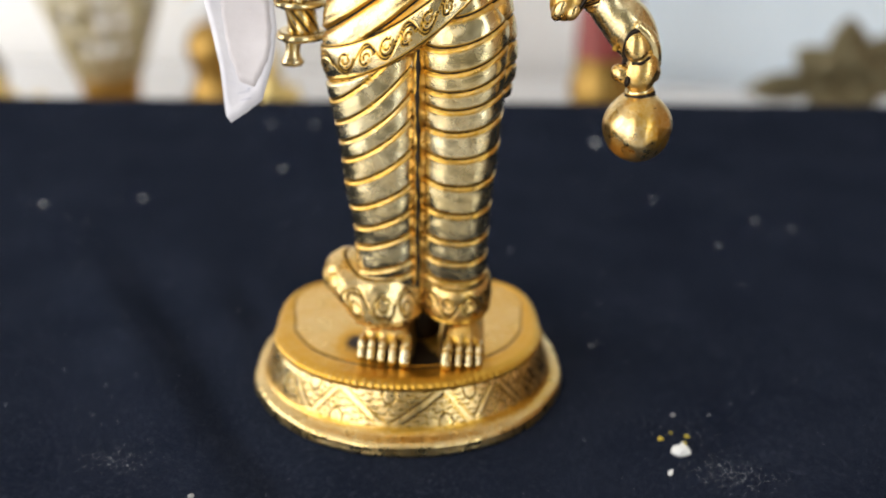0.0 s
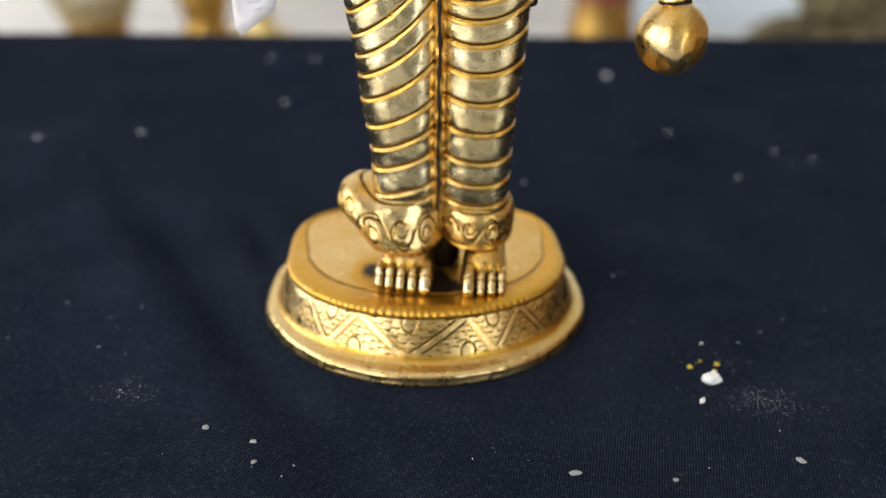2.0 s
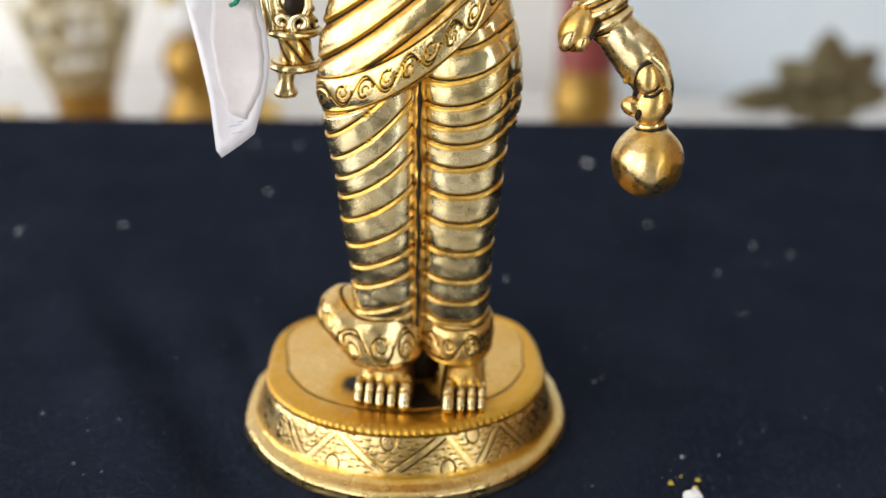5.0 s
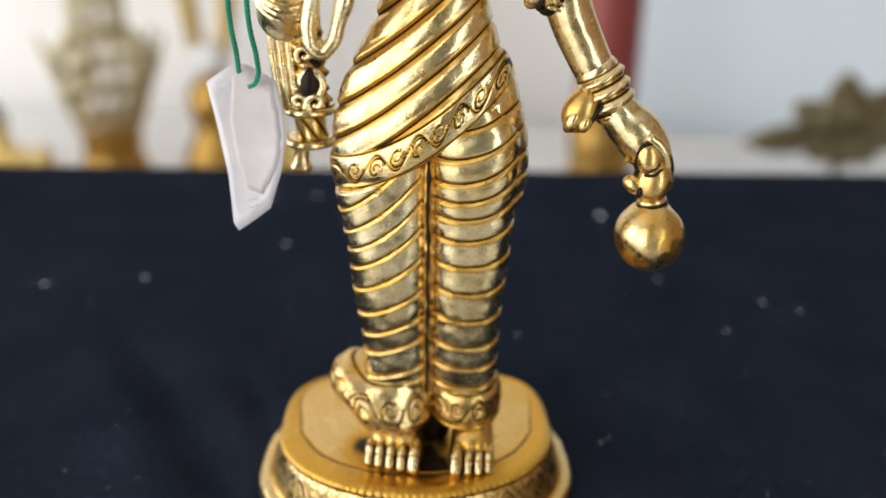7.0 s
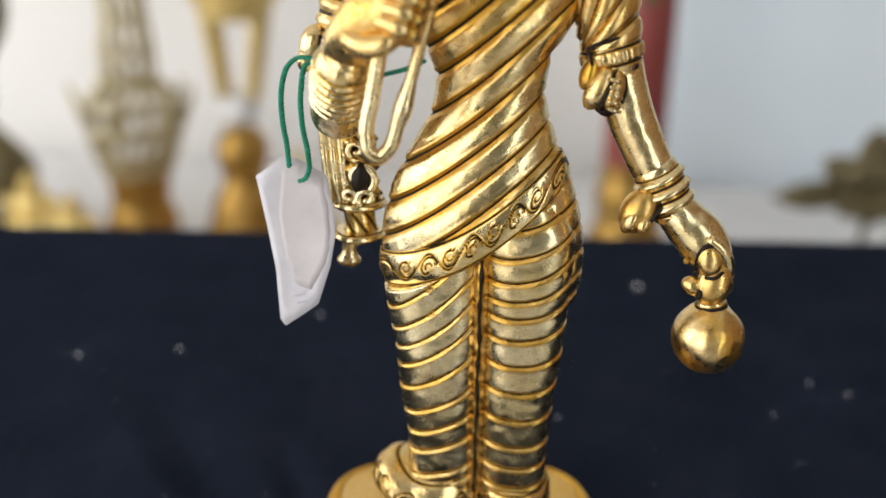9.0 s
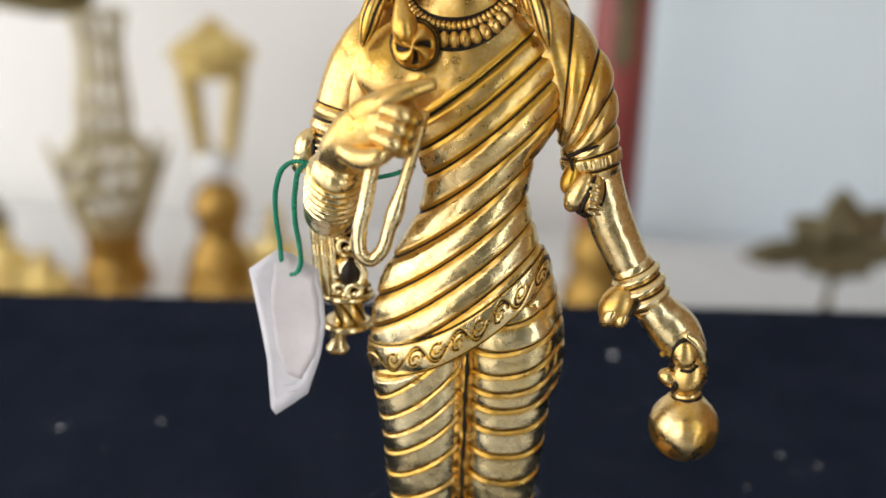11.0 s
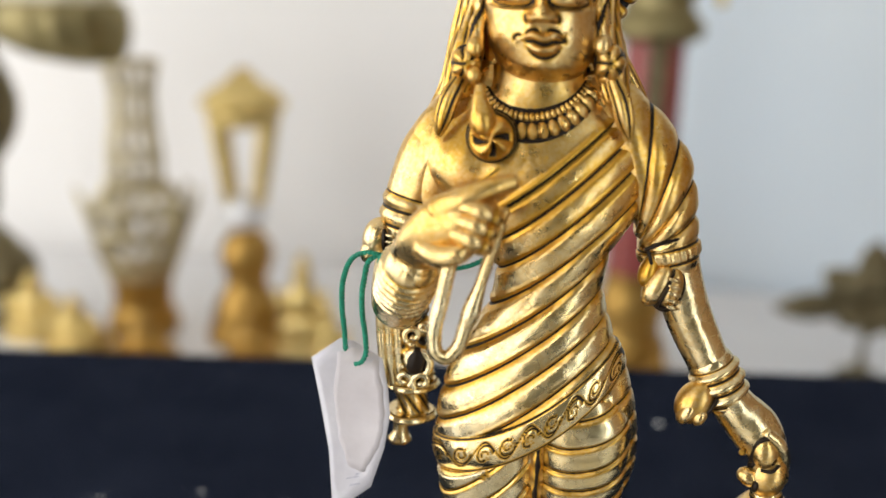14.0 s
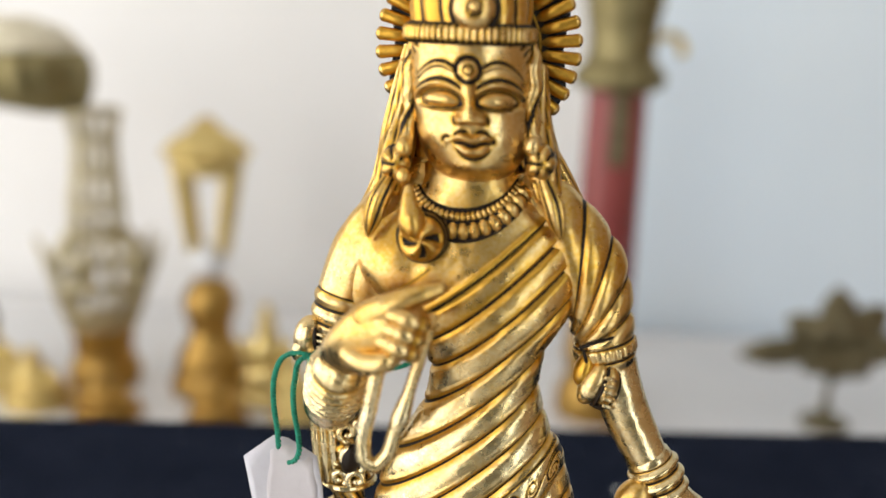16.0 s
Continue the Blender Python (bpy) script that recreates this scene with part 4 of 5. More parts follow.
    # crown: ridged band, petals and a domed cap
    loft(cast, [(247.6, X, 3.6, 14.8, 14.2), (248.4, X, 3.6, 16.0, 15.4), (250.2, X, 3.6, 16.4, 15.8), (252, X, 3.6, 15.9, 15.3), (252.8, X, 3.6, 14.6, 14.2)], 0.2, 260,
         lambda x, y, z, a: (0.3 * np.cos(a * 60), ease((-np.cos(a * 60) - 0.4) / 0.5) * 0.6 + np.exp(-(((z - 247.8) / 0.7) ** 2)) + np.exp(-(((z - 252.6) / 0.6) ** 2))))
    loft(cast, [(252, X, 4, 14.2, 13.6), (258, X, 4.5, 14.6, 14), (266, X, 5, 12.5, 12), (274, X, 5, 8.5, 8.5), (280, X, 5, 4.5, 4.5), (285, X, 5, 2.2, 2.2), (288, X, 5, 0.8, 0.8)], 0.5, 200,
         lambda x, y, z, a: (1.0 * np.abs(np.cos(a * 7 + (z - 252) * 0.06)) - 0.4, 0.12 + np.clip(0.32 - np.abs(np.cos(a * 7 + (z - 252) * 0.06)), 0, 1) * 3.5))
    blob(cast, (X + 1.3, -11.5, 256.0), (5.0, 2.8, 5.0), around=40, relief=lambda p: (0 * p[..., 0], np.exp(-((np.hypot(p[..., 0], p[..., 2]) - 0.34) / 0.07) ** 2) * (p[..., 1] < 0) * 0.9))
    blob(cast, (X + 1.5, -14.2, 256.3), (1.4, 1.2, 1.4), around=20)
    tube(cast, [(X + 1.3 + 5.4 * math.sin(t), -10.4, 256.0 + 5.4 * math.cos(t), 0.8) for t in np.linspace(0, 2 * math.pi, 17)], 0.5, 12, lambda s, a, length: (0 * s + 0 * a, 0.75 + 0 * s + 0 * a), ends=False)
    # rayed disc behind the head
    # Brown tint on plate and rays imitates shade over the halo.
    plate = np.linspace(0, 17.5, 12)[:, None]
    a = np.linspace(0, 2 * np.pi, 120, endpoint=False)[None, :]
    for y0, way in ((13.5, 1), (17, -1)):
        points = np.stack([X + 2 + plate * np.cos(a), y0 + 0 * plate * a, 247 + plate * np.sin(a)], -1)
        cast.sheet(points[:, ::way], np.exp(-((plate - 14.0) / 0.5) ** 2) + ease((plate - 16.6) / 0.8) + 0.28 + 0 * a)
    for k in range(34):
        t = 2 * math.pi * (k + 0.5) / 34
        c, s = math.cos(t), math.sin(t)
        tube(cast, [(X + 2 + 15.5 * c, 15, 247 + 15.5 * s, 1.2), (X + 2 + 20 * c, 13.6, 247 + 20 * s, 1.55), (X + 2 + 25.6 * c, 13.8, 247 + 25.6 * s, 1.75)], 0.5, 16, lambda s, a, length: (0 * s + 0 * a, 0.22 + 0.3 * ease((4 - s) / 4) + 0 * a))
    # Dark backing, seen as black gaps between the rays.
    loft(cast, [(222, X + 2, 15, 3, 2), (228, X + 2, 15.5, 16, 2), (247, X + 2, 16, 22.0, 1.4), (266, X + 2, 15.5, 15, 2), (271, X + 2, 15, 3, 2)], 1.0, 90, lambda x, y, z, a: (0 * x, 1.1 + 0 * x))


def jewels(cast):
    # ear ornaments and hanging locks on both sides of the face
    for side, x0, up in ((-1, -15.6, 1.6), (1, 13.2, 3.2)):
        tube(cast, [(x0, 4, 248, 1.6), (x0 + side * 0.8, 2, 240, 2.2), (x0 + side * 0.6, 1, 232, 2.0), (x0 + side * 1.5, -1, 224, 2.2), (x0 + side * 3.0, -3, 216, 2.0)], 0.4, 24,
             lambda s, a, length: (0.35 * np.cos(s * 0.9 + a), ease((-np.cos(s * 0.35 + a * 2) - 0.6) / 0.4) * 0.8))
        tube(cast, [(x0 + side * 1.6, 6, 242, 2.4), (x0 + side * 2.4, 5, 230, 3.4), (x0 + side * 4, 2, 220, 4.2), (x0 + side * 6, 0, 211, 3.4)], 0.5, 30,
             lambda s, a, length: (0.4 * np.cos(a * 8 + s * 0.3), np.clip(-np.cos(a * 8 + s * 0.3) - 0.3, 0, 0.8)))
        blob(cast, (x0 + side * 3.4, -5.5, 217 + up), (3.6, 3.2, 4.2), around=40, relief=lambda p: (0.1 * np.cos(5 * np.arctan2(p[..., 2], p[..., 0])), ease((-np.cos(5 * np.arctan2(p[..., 2], p[..., 0])) - 0.6) / 0.3)))
        blob(cast, (x0 + side * 3.4, -3.5, 217 + up), (3.9, 2.6, 4.5), dark=1.0)
        blob(cast, (x0 + side * 1.2, -6.5, 221 + up), (2.2, 2.2, 2.6))
        tube(cast, [(x0 + side * 4.5, -5, 213 + up, 1.8), (x0 + side * 7.0, -7.0, 207.5 + up, 2.5), (x0 + side * 8.6, -7.5, 202 + up, 1.9), (x0 + side * 9.6, -7.0, 198.5 + up, 0.5)], 0.3, 20,
             lambda s, a, length: (0.3 * np.cos(a * 5), ease((-np.cos(a * 5) - 0.35) / 0.4)), flat=0.7)
    # necklaces
    def collar(drop, half, size, beads, lift):
        pts = []
        for t in np.linspace(-1, 1, 25):
            x = -1.0 + half * math.sin(t * 1.35)
            z = 215.2 - drop * math.cos(t * 1.5) + 0.1 * x
            pts.append((x, chest(x, z) - lift, z, size))
        tube(cast, pts, 0.2, 24, lambda s, a, length: (0.16 * size * np.clip(np.cos(s / length * beads * 2 * np.pi) * 1.8, -1, 0.5), ease((-np.cos(s / length * beads * 2 * np.pi) - 0.78) / 0.2) + 0 * a))

    collar(9.2, 14.2, 1.35, 32, 0.1)
    collar(12.7, 16.0, 2.45, 19, -0.7)
    for half, drop, wide, lift in ((13.5, 7.7, 0.75, 0.3), (14.8, 10.4, 0.5, 0.8), (17.2, 14.9, 0.8, -0.1)):
        edge = []
        for t in np.linspace(-1, 1, 25):
            x = -1.0 + half * math.sin(t * 1.35)
            z = 215.2 - drop * math.cos(t * 1.5) + 0.1 * x
            edge.append((x, chest(x, z) - lift, z, wide))
        tube(cast, edge, 0.4, 12, lambda s, a, length: (0 * s + 0 * a, 1.1 + 0 * s + 0 * a))
    # flower-like pendant of four turned petals, a pear-shaped drop laid over it
    def petals(p):
        r = np.hypot(p[..., 0], p[..., 2])
        turn = np.cos(4 * np.arctan2(p[..., 2], p[..., 0]) + 2.6 * r + 0.6)
        slit = ease((-turn - 0.5) / 0.3) * ease((r - 0.12) / 0.1) * ease((0.86 - r) / 0.1) * (p[..., 1] < 0)
        rim = np.exp(-(((r - 0.95) / 0.05) ** 2))
        return 0.13 * turn * ease((0.95 - r) / 0.3) - 0.12 * slit, np.maximum(slit, 0.85 * rim)

    blob(cast, (-11.4, -10.6, 201.3), (6.1, 5.6, 6.3), (0, 0, 0), 120, relief=petals)
    # Dark lump behind the pendant, drawn as shade in its deep gaps.
    blob(cast, (-11.4, -9.4, 201.2), (6.7, 3.0, 6.9), dark=1.0)
    tube(cast, [(-14.9, -11.5, 213.4, 1.2), (-14.6, -13.0, 210.0, 2.1), (-13.8, -14.0, 206.2, 3.3), (-13.0, -14.6, 203.2, 2.6), (-12.2, -14.8, 201.4, 0.8)], 0.3, 28)
    blob(cast, (-16.6, -9.6, 216.0), (1.8, 1.8, 2.2), around=20)


cast = Casting()
pedestal(cast)
legs(cast)
torso(cast)
arms(cast)
quiver(cast)
head(cast)
jewels(cast)
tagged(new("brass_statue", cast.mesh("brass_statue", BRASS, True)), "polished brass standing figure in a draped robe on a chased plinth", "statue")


# ---- shelf and wares behind ----
SHELF = -0.302
shelf = tagged(new("display_shelf"), "long white laminate shelf behind the table", "shelf")
child(box("board", (-1.5, 0.732, SHELF - 0.03), (1.5, 1.5, SHELF), WHITE, 0.003), shelf)
child(box("edge_strip", (-1.5, 0.72, SHELF - 0.034), (1.5, 0.731, SHELF + 0.002), WHITE, 0.003), shelf)
for x in (-1.4, 0.0, 1.4):
    child(box("upright_panel", (x - 0.02, 0.8, -0.75), (x + 0.02, 1.45, SHELF - 0.03), WHITE), shelf)


def turned(name, rows, mat, parent, at=(0, 0, 0), square=2.0):
    """A turned part from rows (height, radius), in metres."""
    c = Casting()
    step = (rows[-1][0] - rows[0][0]) * 1000 / 120
    loft(c, [(h * 1000, 0, 0, r * 1000, r * 1000) for h, r in rows], step, 48, None, square)
    ob = new(name, c.mesh(name, mat))
    ob.location = at
    return child(ob, parent)


lantern = tagged(new("lantern_lamp"), "brass lantern lamp with flared open head on a turned foot", "lamp")
lantern.location = (-0.420, 1.1, SHELF)
turned("foot", [(0, 0.060), (0.01, 0.062), (0.03, 0.054), (0.06, 0.048), (0.085, 0.034), (0.10, 0.031), (0.12, 0.037), (0.145, 0.040), (0.165, 0.031), (0.18, 0.016)], AMBER_BRASS, lantern)
turned("stem", [(0.18, 0.016), (0.19, 0.026), (0.205, 0.031), (0.218, 0.025), (0.226, 0.028)], WHITE, lantern)

shown = tagged(new("standing_lamp"), "tall brass ornamental lamp with a bowl on top", "lamp")
shown.location = (-0.588, 1.1, SHELF)
turned("foot", [(0, 0.052), (0.02, 0.055), (0.05, 0.044), (0.08, 0.046), (0.10, 0.050)], AMBER_BRASS, shown)


def openwork(parent, heights, radii, count, thick, turn=0.0):
    """Upright bars bent along a profile, tied by two rings, as in pierced brass."""
    for k in range(count):
        t = 2 * math.pi * k / count + turn
        c = Casting()
        tube(c, [(1000 * r * math.cos(t), 1000 * r * math.sin(t), 1000 * h, thick) for h, r in zip(heights, radii)], 3, 10)
        child(new("bar", c.mesh("bar", PALE_BRASS)), parent)
    for h, r in zip(heights, radii):
        c = Casting()
        tube(c, [(1000 * r * math.cos(t), 1000 * r * math.sin(t), 1000 * h, thick * 0.9) for t in np.linspace(0, 2 * math.pi, 25)], 4, 8, ends=False)
        child(new("ring", c.mesh("ring", PALE_BRASS)), parent)


openwork(shown, (0.10, 0.13, 0.17, 0.21, 0.24), (0.048, 0.058, 0.066, 0.062, 0.040), 14, 5.5)
openwork(shown, (0.24, 0.28, 0.33, 0.38, 0.42), (0.036, 0.037, 0.031, 0.029, 0.038), 9, 5.0)

post = tagged(new("red_pillar_lamp"), "maroon pillar lamp stand with brass capital and foot", "lamp stand")
post.location = (0.168, 1.1, SHELF)
turned("foot", [(0, 0.058), (0.03, 0.058), (0.06, 0.046), (0.10, 0.050), (0.13, 0.044), (0.15, 0.044)], AMBER_BRASS, post)
turned("shaft", [(0.15, 0.044), (0.3, 0.043), (0.48, 0.041)], RED, post)
turned("capital", [(0.48, 0.045), (0.488, 0.060), (0.506, 0.063), (0.522, 0.050), (0.55, 0.046), (0.59, 0.052), (0.64, 0.060)], OLIVE_BRASS, post)
child(box("inlay", (-0.012, -0.047, 0.38), (0.012, -0.034, 0.48), DARK_BRASS, 0.002), post)


def frame_part(name, builder, mat, parent):
    c = Casting()
    builder(c)
    return child(new(name, c.mesh(name, mat)), parent)


# flared open head of the lantern
frame_part("roof", lambda c: loft(c, [(366, 0, 0, 52, 52), (374, 0, 0, 57, 57), (384, 0, 0, 50, 50), (394, 0, 0, 34, 34), (404, 0, 0, 19, 19), (412, 0, 0, 13, 13), (420, 0, 0, 5, 5)], 1.0, 96, lambda x, y, z, a: (3 * np.cos(a * 12), 0 * x)), OLD_BRASS, lantern)
for t in (0.45, -0.45, math.pi + 0.45, math.pi - 0.45):
    frame_part("rib", lambda c: tube(c, [(24 * math.cos(t), 24 * math.sin(t), 222, 9), (36 * math.cos(t), 36 * math.sin(t), 300, 10), (47 * math.cos(t), 47 * math.sin(t), 372, 11)], 4, 12), OLD_BRASS, lantern)
frame_part("gallery", lambda c: loft(c, [(336, 0, 0, 44, 44), (342, 0, 0, 48, 48), (356, 0, 0, 51, 51), (374, 0, 0, 54, 54), (375, 0, 0, 49, 49)], 1.0, 96, lambda x, y, z, a: (2.0 * np.cos(a * 18) * np.sin(z * 0.3), 0 * x)), OLD_BRASS, lantern)
# bowl carried at the side of the tall lamp, and its pierced belly
frame_part("bowl", lambda c: loft(c, [(415, -60, 0, 22, 22), (424, -74, 0, 54, 54), (440, -92, 0, 82, 80), (465, -104, 0, 98, 94), (490, -106, 0, 98, 94), (505, -106, 0, 90, 86)], 1.5, 80, lambda x, y, z, a: (2.5 * np.cos(a * 16), 0 * x)), OLIVE_BRASS, shown)
frame_part("bowl_filling", lambda c: loft(c, [(500, -106, 0, 88, 84), (520, -106, 0, 80, 74), (540, -108, 0, 54, 52), (552, -110, 0, 20, 20)], 2.0, 60, lambda x, y, z, a: (4 * np.sin(a * 9) * np.sin(z * 0.3), 0 * x)), CREAM, shown)
for k in range(8):
    t = k * math.pi / 4 + 0.2
    frame_part("leaf", lambda c: tube(c, [(60 * math.cos(t), 60 * math.sin(t), 150, 9), (80 * math.cos(t), 80 * math.sin(t), 200, 7), (92 * math.cos(t), 92 * math.sin(t), 232, 3)], 3, 14, flat=0.5), PALE_BRASS, shown)


def figurine(x, y, tall, wide, mat):
    """A small seated brass figure on a round foot."""
    c = Casting()
    h, w = tall * 1000, wide * 1000
    loft(c, [(0, 0, 0, w, w * 0.8), (h * 0.06, 0, 0, w * 1.04, w * 0.84), (h * 0.12, 0, 0, w * 0.92, w * 0.74), (h * 0.16, 0, 0, w * 0.7, w * 0.6)], 1.0, 40)
    blob(c, (0, 0, h * 0.28), (w * 0.92, w * 0.72, h * 0.16))
    blob(c, (-w * 0.1, 0, h * 0.50), (w * 0.55, w * 0.45, h * 0.24))
    blob(c, (w * 0.5, -w * 0.2, h * 0.52), (w * 0.2, w * 0.2, h * 0.16), (0, 25, 0))
    blob(c, (-w * 0.62, -w * 0.2, h * 0.50), (w * 0.2, w * 0.2, h * 0.17), (0, -20, 0))
    blob(c, (-w * 0.08, -w * 0.1, h * 0.80), (w * 0.30, w * 0.30, h * 0.11))
    blob(c, (-w * 0.08, -w * 0.05, h * 0.93), (w * 0.18, w * 0.18, h * 0.08))
    ob = tagged(new("brass_figurine", c.mesh("brass_figurine", mat)), "small seated brass figurine standing on the white shelf", "figurine", "small brasses along the shelf")
    ob.location = (x, y, SHELF)


frame_part("curl", lambda c: tube(c, [(40, 0, 545, 6), (62, 0, 560, 6), (80, 0, 552, 7), (84, 0, 536, 8)], 3, 14), OLD_BRASS, post)
for x, y, tall, wide, mat in ((-0.742, 1.06, 0.100, 0.058, OLD_BRASS), (-0.648, 1.00, 0.088, 0.052, OLD_BRASS), (-0.318, 1.06, 0.155, 0.048, OLD_BRASS), (-0.265, 1.00, 0.10, 0.036, OLD_BRASS), (-0.375, 0.98, 0.085, 0.044, AMBER_BRASS), (-0.535, 0.98, 0.07, 0.05, AMBER_BRASS), (0.205, 1.0, 0.06, 0.03, AMBER_BRASS)):
    figurine(x, y, tall, wide, mat)

dark_vase = tagged(new("dark_vase"), "dark metal vase on a slender stem", "vase")
dark_vase.location = (-0.822, 1.1, SHELF)
turned("foot", [(0, 0.04), (0.01, 0.04), (0.02, 0.012), (0.2, 0.010), (0.26, 0.014)], DARK_BRASS, dark_vase)
turned("body", [(0.26, 0.016), (0.30, 0.040), (0.35, 0.050), (0.40, 0.036), (0.43, 0.022), (0.45, 0.026)], DARK_BRASS, dark_vase)

star = tagged(new("flower_ornament"), "dark brass flower-shaped ornament with broad pointed petals on a stem", "ornament")
star.location = (0.512, 1.1, SHELF)
turned("foot", [(0, 0.035), (0.008, 0.034), (0.016, 0.014), (0.03, 0.008), (0.09, 0.007)], DARK_BRASS, star)
for turned_by, reach, wide, lift in ((188, 140, 16, 0), (150, 88, 18, -6), (96, 94, 20, -8), (42, 95, 20, 2), (2, 100, 18, -4), (215, 60, 16, -12), (325, 62, 16, -12), (270, 50, 16, -14), (122, 62, 20, -14), (70, 62, 20, -16)):
    t = radians(turned_by)
    frame_part("petal", lambda c: tube(c, [(6 * math.cos(t), lift, 125 + 6 * math.sin(t), 6), (reach * 0.45 * math.cos(t), lift - 8, 125 + reach * 0.45 * math.sin(t), wide * 1.35), (reach * 0.8 * math.cos(t), lift - 6, 125 + reach * 0.8 * math.sin(t), wide * 1.05), (reach * math.cos(t), lift - 3, 125 + reach * math.sin(t), 1.5)], 3, 14, flat=0.4), DARK_BRASS, star)
frame_part("hub", lambda c: blob(c, (0, -14, 125), (13, 9, 13)), DARK_BRASS, star)

# ---- price tag on its cord ----
def tag_material():
    m, tree, shader = material("laminated_paper")
    tone = ramp(tree, noise_at(tree, 70, 3), [(0.35, (0.53, 0.51, 0.55)), (0.7, (0.64, 0.62, 0.65))])
    tree.links.new(tone, shader.inputs["Base Color"])
    shader.inputs["Roughness"].default_value = 0.28
    shader.inputs["Subsurface Weight"].default_value = 0.25
    shader.inputs["Subsurface Radius"].default_value = (0.003, 0.003, 0.003)
    bump(tree, shader, noise_at(tree, 260, 2), 0.3, 0.0008)
    return m


LAMINATE = tag_material()
PAPER = simple("greyish_paper", [(0.35, (0.49, 0.45, 0.46)), (0.7, (0.59, 0.55, 0.56))], 60, 0.5)
CORD = simple("green_cotton_cord", [(0.3, (0.004, 0.15, 0.085)), (0.7, (0.012, 0.27, 0.165))], 700, 0.75, bumps=0.5, depth=0.0002)
INK = simple("grey_ink", [(0.3, (0.25, 0.26, 0.36)), (0.7, (0.36, 0.36, 0.44))], 300, 0.6)

tag = tagged(new("price_tag"), "cut white laminated price tag hanging from a green cord", "price tag")


def tag_sheet(outline, lift):
    """The cut sheet as a thin bent slab."""
    mid = (-47.6, 116.0)
    pts = [(x, z) for x, z in outline]
    verts, faces, n = [], [], len(pts)

    def depth(x, z):
        return -8 + (z - 94) / 42 * 13 + 1.4 * math.sin((x + 60) / 24 * 3.0) + lift

    rings = (1.0, 0.8, 0.55, 0.25)
    for side in (0.0, 0.35):
        for k in rings:
            for x, z in pts:
                px, pz = mid[0] + (x - mid[0]) * k, mid[1] + (z - mid[1]) * k
                verts.append(tuple(settle((px, depth(px, pz) + side, pz)) * MM))
        verts.append(tuple(settle((mid[0], depth(*mid) + side, mid[1])) * MM))
    half = n * len(rings) + 1
    for b in (0, half):
        for r in range(len(rings) - 1):
            for i in range(n):
                q = (b + r * n + i, b + r * n + (i + 1) % n, b + (r + 1) * n + (i + 1) % n, b + (r + 1) * n + i)
                faces.append(q if b else q[::-1])
        for i in range(n):
            q = (b + (len(rings) - 1) * n + i, b + (len(rings) - 1) * n + (i + 1) % n, b + half - 1)
            faces.append(q if b else q[::-1])
    for i in range(n):
        faces.append((i, (i + 1) % n, half + (i + 1) % n, half + i))
    return verts, faces


def torn(corners, pieces, depth):
    """Corners joined by ragged edges."""
    rng, edge = random.Random(9), []
    for (x0, z0), (x1, z1) in zip(corners, corners[1:] + corners[:1]):
        for k in range(pieces):
            t, off = k / pieces, rng.uniform(-depth, depth) if k else 0
            size = math.hypot(x1 - x0, z1 - z0)
            edge.append((x0 + (x1 - x0) * t + off * (z1 - z0) / size, z0 + (z1 - z0) * t - off * (x1 - x0) / size))
    return edge


FILM = [(-60.6, 132.6), (-52.9, 138.0), (-48.8, 137.4), (-40.2, 133.4), (-38.0, 125.4), (-36.9, 118.0), (-38.0, 109), (-41.2, 98.0), (-45.6, 94.6), (-50.6, 91.2), (-52.2, 93.2), (-54.0, 107), (-57.2, 120)]
PAPER_EDGE = torn([(-53.4, 134.2), (-47.8, 135.6), (-41.2, 132.6), (-38.4, 118.4), (-39.6, 109), (-43.4, 101.8), (-48.4, 103.4), (-51.4, 110.4), (-53.4, 121)], 4, 0.45)
child(new("film", mesh_of("film", *tag_sheet(FILM, 0.0), LAMINATE)), tag)
child(new("paper", mesh_of("paper", *tag_sheet(PAPER_EDGE, -0.12), PAPER)), tag)


for x0, z0, long in ((-48.6, 99.6, 3.6), (-47.6, 97.8, 3.0), (-46.0, 101.0, 1.6)):
    bm = bmesh.new()
    bmesh.ops.create_cube(bm, size=1)
    for v in bm.verts:
        px, pz = x0 + long * (v.co.x + 0.5), z0 + 0.16 * v.co.z + 0.25 * long * (v.co.x + 0.5)
        py = -8 + (pz - 94) / 42 * 13 + 1.4 * math.sin((px + 60) / 24 * 3.0) - 0.12 + 0.1 * v.co.y
        v.co = Vector(settle((px, py, pz)) * MM)
    me = bpy.data.meshes.new("ink_mark")
    bm.to_mesh(me)
    bm.free()
    me.materials.append(INK)
    child(new("ink_mark", me), tag)


def cord(name, path, parent, thick=0.52):
    """Two strands twisted together along a path in millimetres."""
    c = Casting()
    path = np.array(path, float)
    d = np.concatenate([[0], np.cumsum(np.linalg.norm(np.diff(path, axis=0), axis=1))])
    at = np.linspace(0, d[-1], int(d[-1] / 0.3) + 2)
    p = smooth_table(np.column_stack([d, path]), at)
    for phase in (0, math.pi):
        w = at / 2.6 * 2 * np.pi + phase
        wound = p + thick * 0.62 * np.stack([np.cos(w), np.sin(w), 0.3 * np.sin(w)], -1)
        tube(c, np.column_stack([wound, np.full(len(at), thick)]), 0.3, 8)
    return child(new(name, c.mesh(name, CORD, True)), parent)


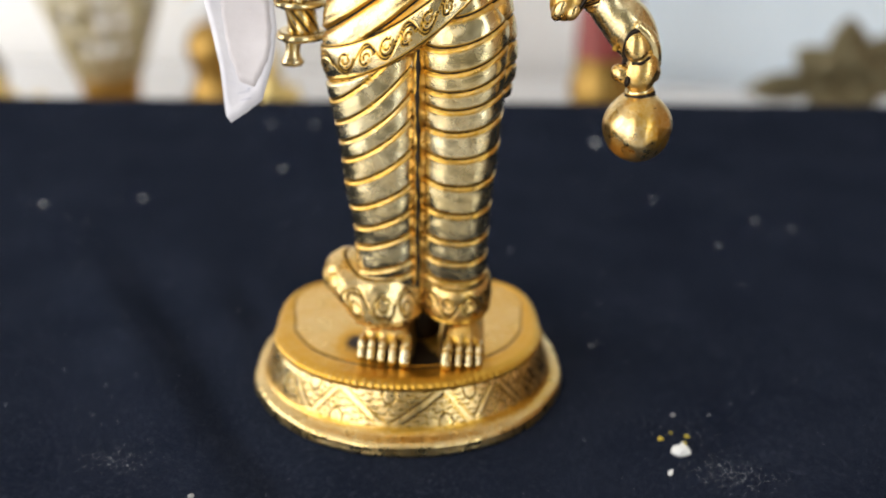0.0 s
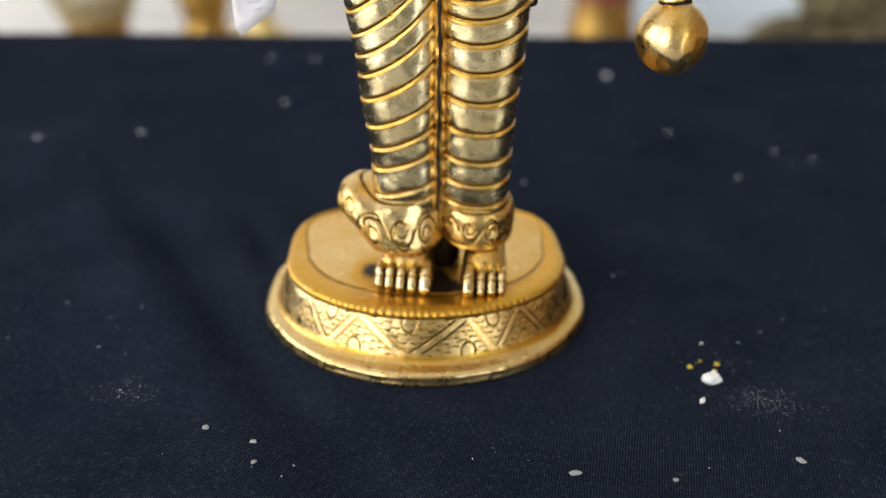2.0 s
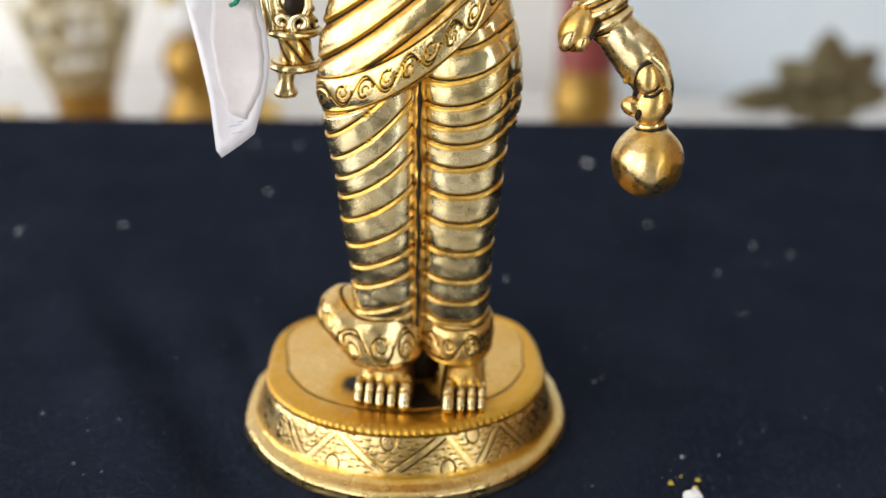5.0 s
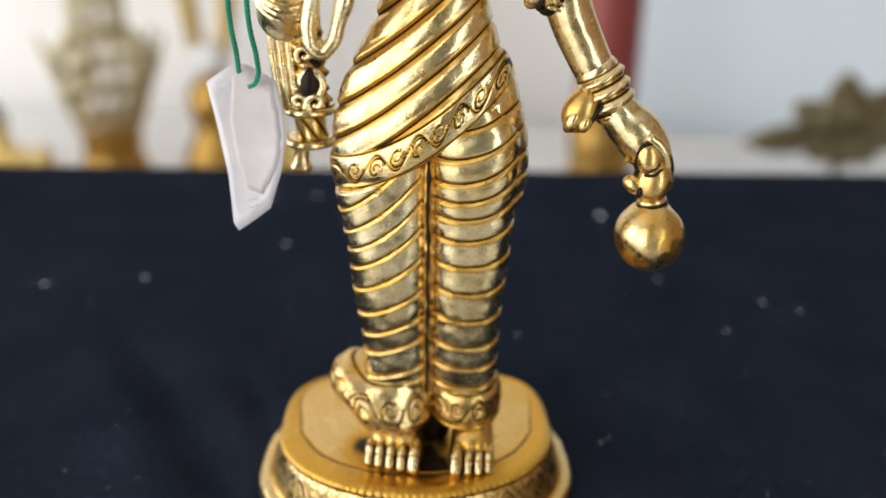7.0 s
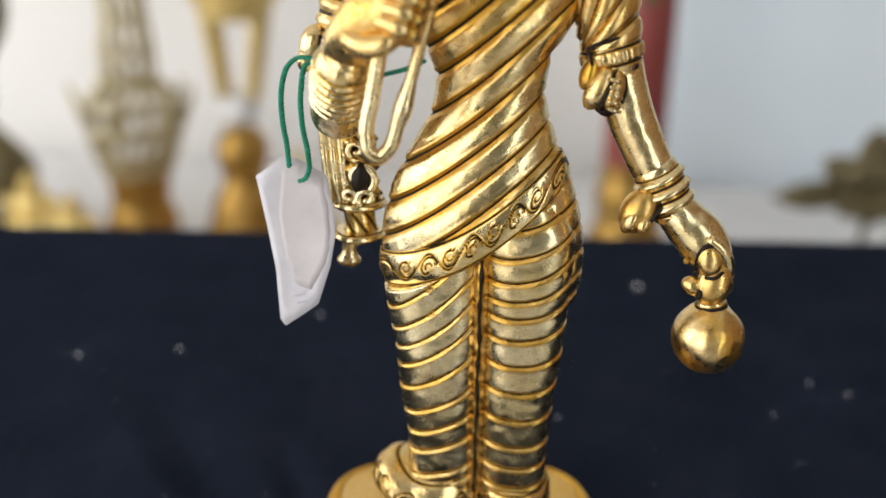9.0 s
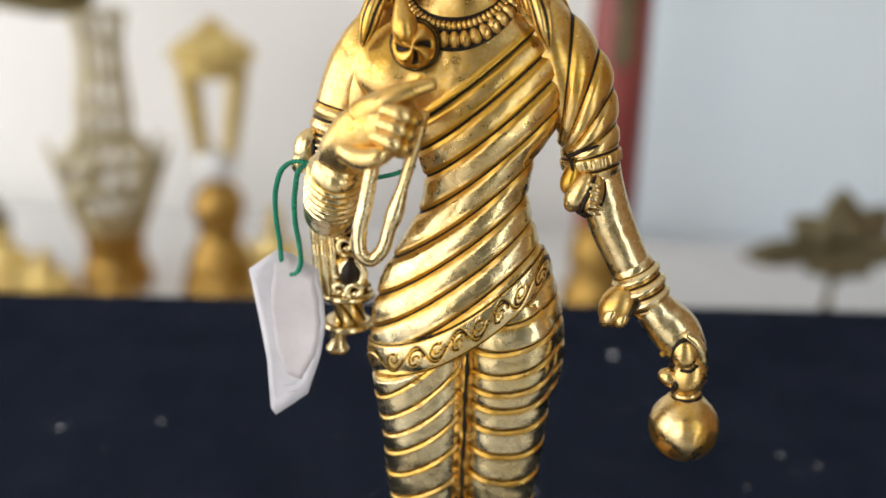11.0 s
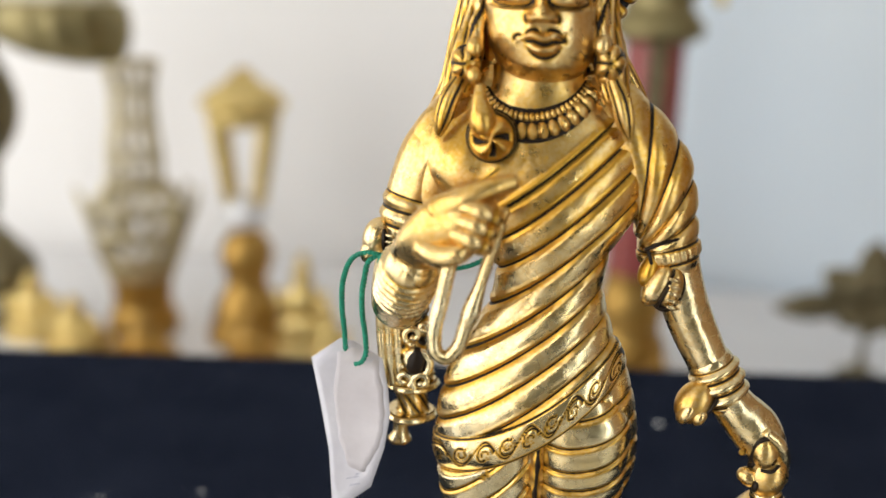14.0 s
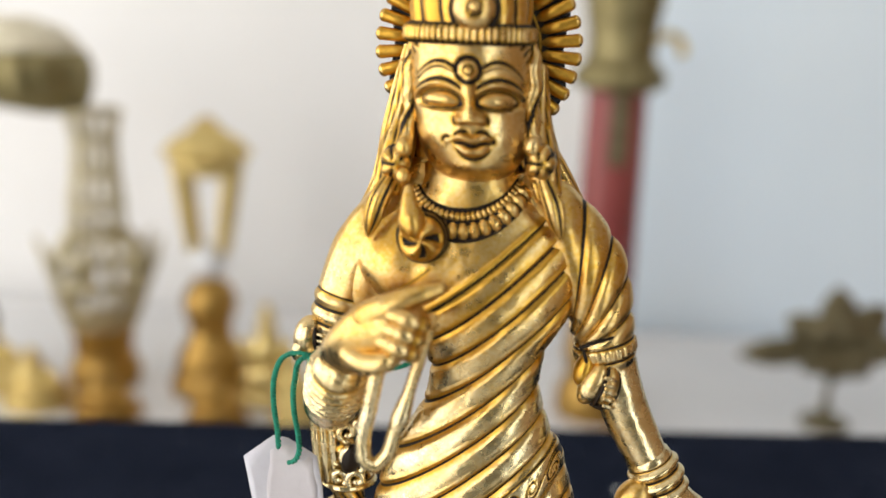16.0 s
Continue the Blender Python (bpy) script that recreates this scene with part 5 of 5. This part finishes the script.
cord("cord", [(-37.2, -11, 168.5), (-42, -11, 169.4), (-46.4, -8, 167), (-49.8, -4, 160), (-51.0, 0, 150), (-50.8, 3.2, 141), (-50.6, 3.6, 136)], tag)
cord("cord", [(-37.2, -11, 168.5), (-40.8, -10, 167.8), (-43.8, -7, 160), (-44.8, -3, 150), (-44.4, 1, 140), (-44.4, 1.5, 136), (-46.0, 2.0, 132.8), (-47.6, 2.6, 132.0)], tag)
cord("cord_wrap", [(-36.8, -11.5, 169.5), (-37.4, -14, 166), (-37, -16, 162.5), (-35, -17.5, 159.5)], tag)
cord("cord_wrap", [(-24, -9, 164.5), (-20, -10, 166), (-16, -10.5, 167.2), (-11, -10, 169.5)], tag)
c = Casting()
for k in range(4):
    tube(c, [(-38.9 + k * 0.7, -12.2, 167.4 + 0.4 * k, 0.7), (-38.1 + k * 0.4, -12.8, 168.8, 0.8), (-37.3 + k * 0.3, -11.6, 170.2 - 0.3 * k, 0.6)], 0.3, 10)
child(new("knot", c.mesh("knot", CORD, True)), tag)

# ---- crumbs and lint on the cloth ----
CHALK = simple("white_crumb", [(0.3, (0.78, 0.78, 0.76)), (0.7, (0.86, 0.86, 0.84))], 500, 0.8)
DULL = simple("grey_crumb", [(0.3, (0.30, 0.30, 0.30)), (0.7, (0.44, 0.44, 0.43))], 500, 0.85)
YELLOW = simple("yellow_crumb", [(0.3, (0.62, 0.44, 0.03)), (0.7, (0.78, 0.60, 0.08))], 500, 0.7)
LINT = simple("pale_lint", [(0.3, (0.58, 0.60, 0.63)), (0.7, (0.74, 0.76, 0.78))], 400, 0.9)


def crumb(name, label, x, y, rx, ry, rz, turn, mat, group):
    """A broken bit: a lump roughened by noise."""
    bm = bmesh.new()
    bmesh.ops.create_icosphere(bm, subdivisions=2, radius=1)
    for v in bm.verts:
        n = noise.noise(v.co * 1.7 + Vector((x, y, 0))) * 0.55 + noise.noise(v.co * 4 + Vector((y, x, 0))) * 0.22
        v.co = Vector((v.co.x * rx, v.co.y * ry, v.co.z * rz)) * (1 + n) * MM
    me = bpy.data.meshes.new(name)
    bm.to_mesh(me)
    bm.free()
    me.materials.append(mat)
    ob = tagged(new(name, me), label, "crumb", group)
    ob.matrix_world = pose(x * MM, y * MM, cloth_height(x * MM, y * MM) + rz * MM * 0.7, 0, 0, turn)


for x, y, rx, ry, rz, turn in ((94, -28, 2.9, 2.6, 1.6, 10), (89, -39, 1.5, 0.8, 0.6, 60), (49, -74, 1.7, 0.8, 0.6, 8), (112, -63, 1.5, 0.7, 0.5, -40), (76, -74, 0.8, 0.6, 0.4, 0), (-55, -64, 1.1, 0.8, 0.5, 20), (-38, -77, 0.9, 0.7, 0.4, 40), (94, -8, 0.5, 0.45, 0.35, 0), (-40, -69, 0.9, 0.7, 0.5, 10)):
    crumb("white_crumb", "small broken white crumb lying on the black cloth", x, y, rx, ry, rz, turn, CHALK if y > -50 else DULL, "white crumbs on the cloth")
for x, y, r in ((88, -22, 0.9), (97, -19.5, 0.8), (95.5, -23.5, 0.9), (92, -18, 0.45)):
    crumb("yellow_crumb", "tiny yellow crumb lying on the black cloth", x, y, r, r * 0.8, r * 0.7, 0, YELLOW, "yellow crumbs on the cloth")


def lint():
    """Flecks and short fibres scattered on the cloth."""
    rng = random.Random(5)
    spots = [(86, 268, 2.2), (-198, 140, 1.1), (-152, 154, 1.1), (-116, 279, 1.2), (-89, 280, 1.2), (-91, 204, 1.1), (110, 183, 0.9), (158, 162, 0.9), (174, 154, 0.8), (134, 129, 0.7), (37, 114, 0.7), (69, 34, 0.5)]
    spots += [(rng.gauss(108, 7), rng.gauss(-37, 4), rng.uniform(0.05, 0.12)) for _ in range(320)]
    spots += [(rng.gauss(-83, 7), rng.gauss(-49, 3.5), rng.uniform(0.05, 0.12)) for _ in range(150)]
    spots += [(rng.gauss(-83, 5), rng.gauss(-49, 2.5), rng.uniform(0.15, 0.3)) for _ in range(6)]
    spots += [(rng.gauss(94, 8), rng.gauss(-17, 4), rng.uniform(0.05, 0.16)) for _ in range(24)]
    spots += [(rng.uniform(-260, 260), rng.uniform(-110, 320), rng.choice((0.04, 0.05, 0.06, 0.07, 0.09, 0.12, 0.16, 0.26))) for _ in range(1000)]
    spots += [(rng.uniform(-170, 170), rng.uniform(-100, 40), rng.uniform(0.03, 0.08)) for _ in range(700)]
    verts, faces = [], []
    for x, y, r in spots:
        if math.hypot(x / 58, (y - 8) / 54) < 1:
            continue
        z = cloth_height(x * MM, y * MM) + 0.0001
        t, long = rng.uniform(0, 6.3), rng.choice((1, 1, 1.3, 1.6)) if r < 0.13 else rng.choice((1, 1.4, 2)) if r < 0.5 else 1.2
        b = len(verts)
        for k in range(6):
            a = k * math.pi / 3
            dx, dy = r * long * math.cos(a), r * math.sin(a)
            verts.append(((x + dx * math.cos(t) - dy * math.sin(t)) * MM, (y + dx * math.sin(t) + dy * math.cos(t)) * MM, z))
        verts.append((x * MM, y * MM, z + r * 0.8 * MM))
        faces += [(b + k, b + (k + 1) % 6, b + 6) for k in range(6)]
    return new("lint", mesh_of("lint", verts, faces, LINT))


tagged(lint(), "pale lint and dust flecks scattered over the black cloth", "lint", kind="stuff")
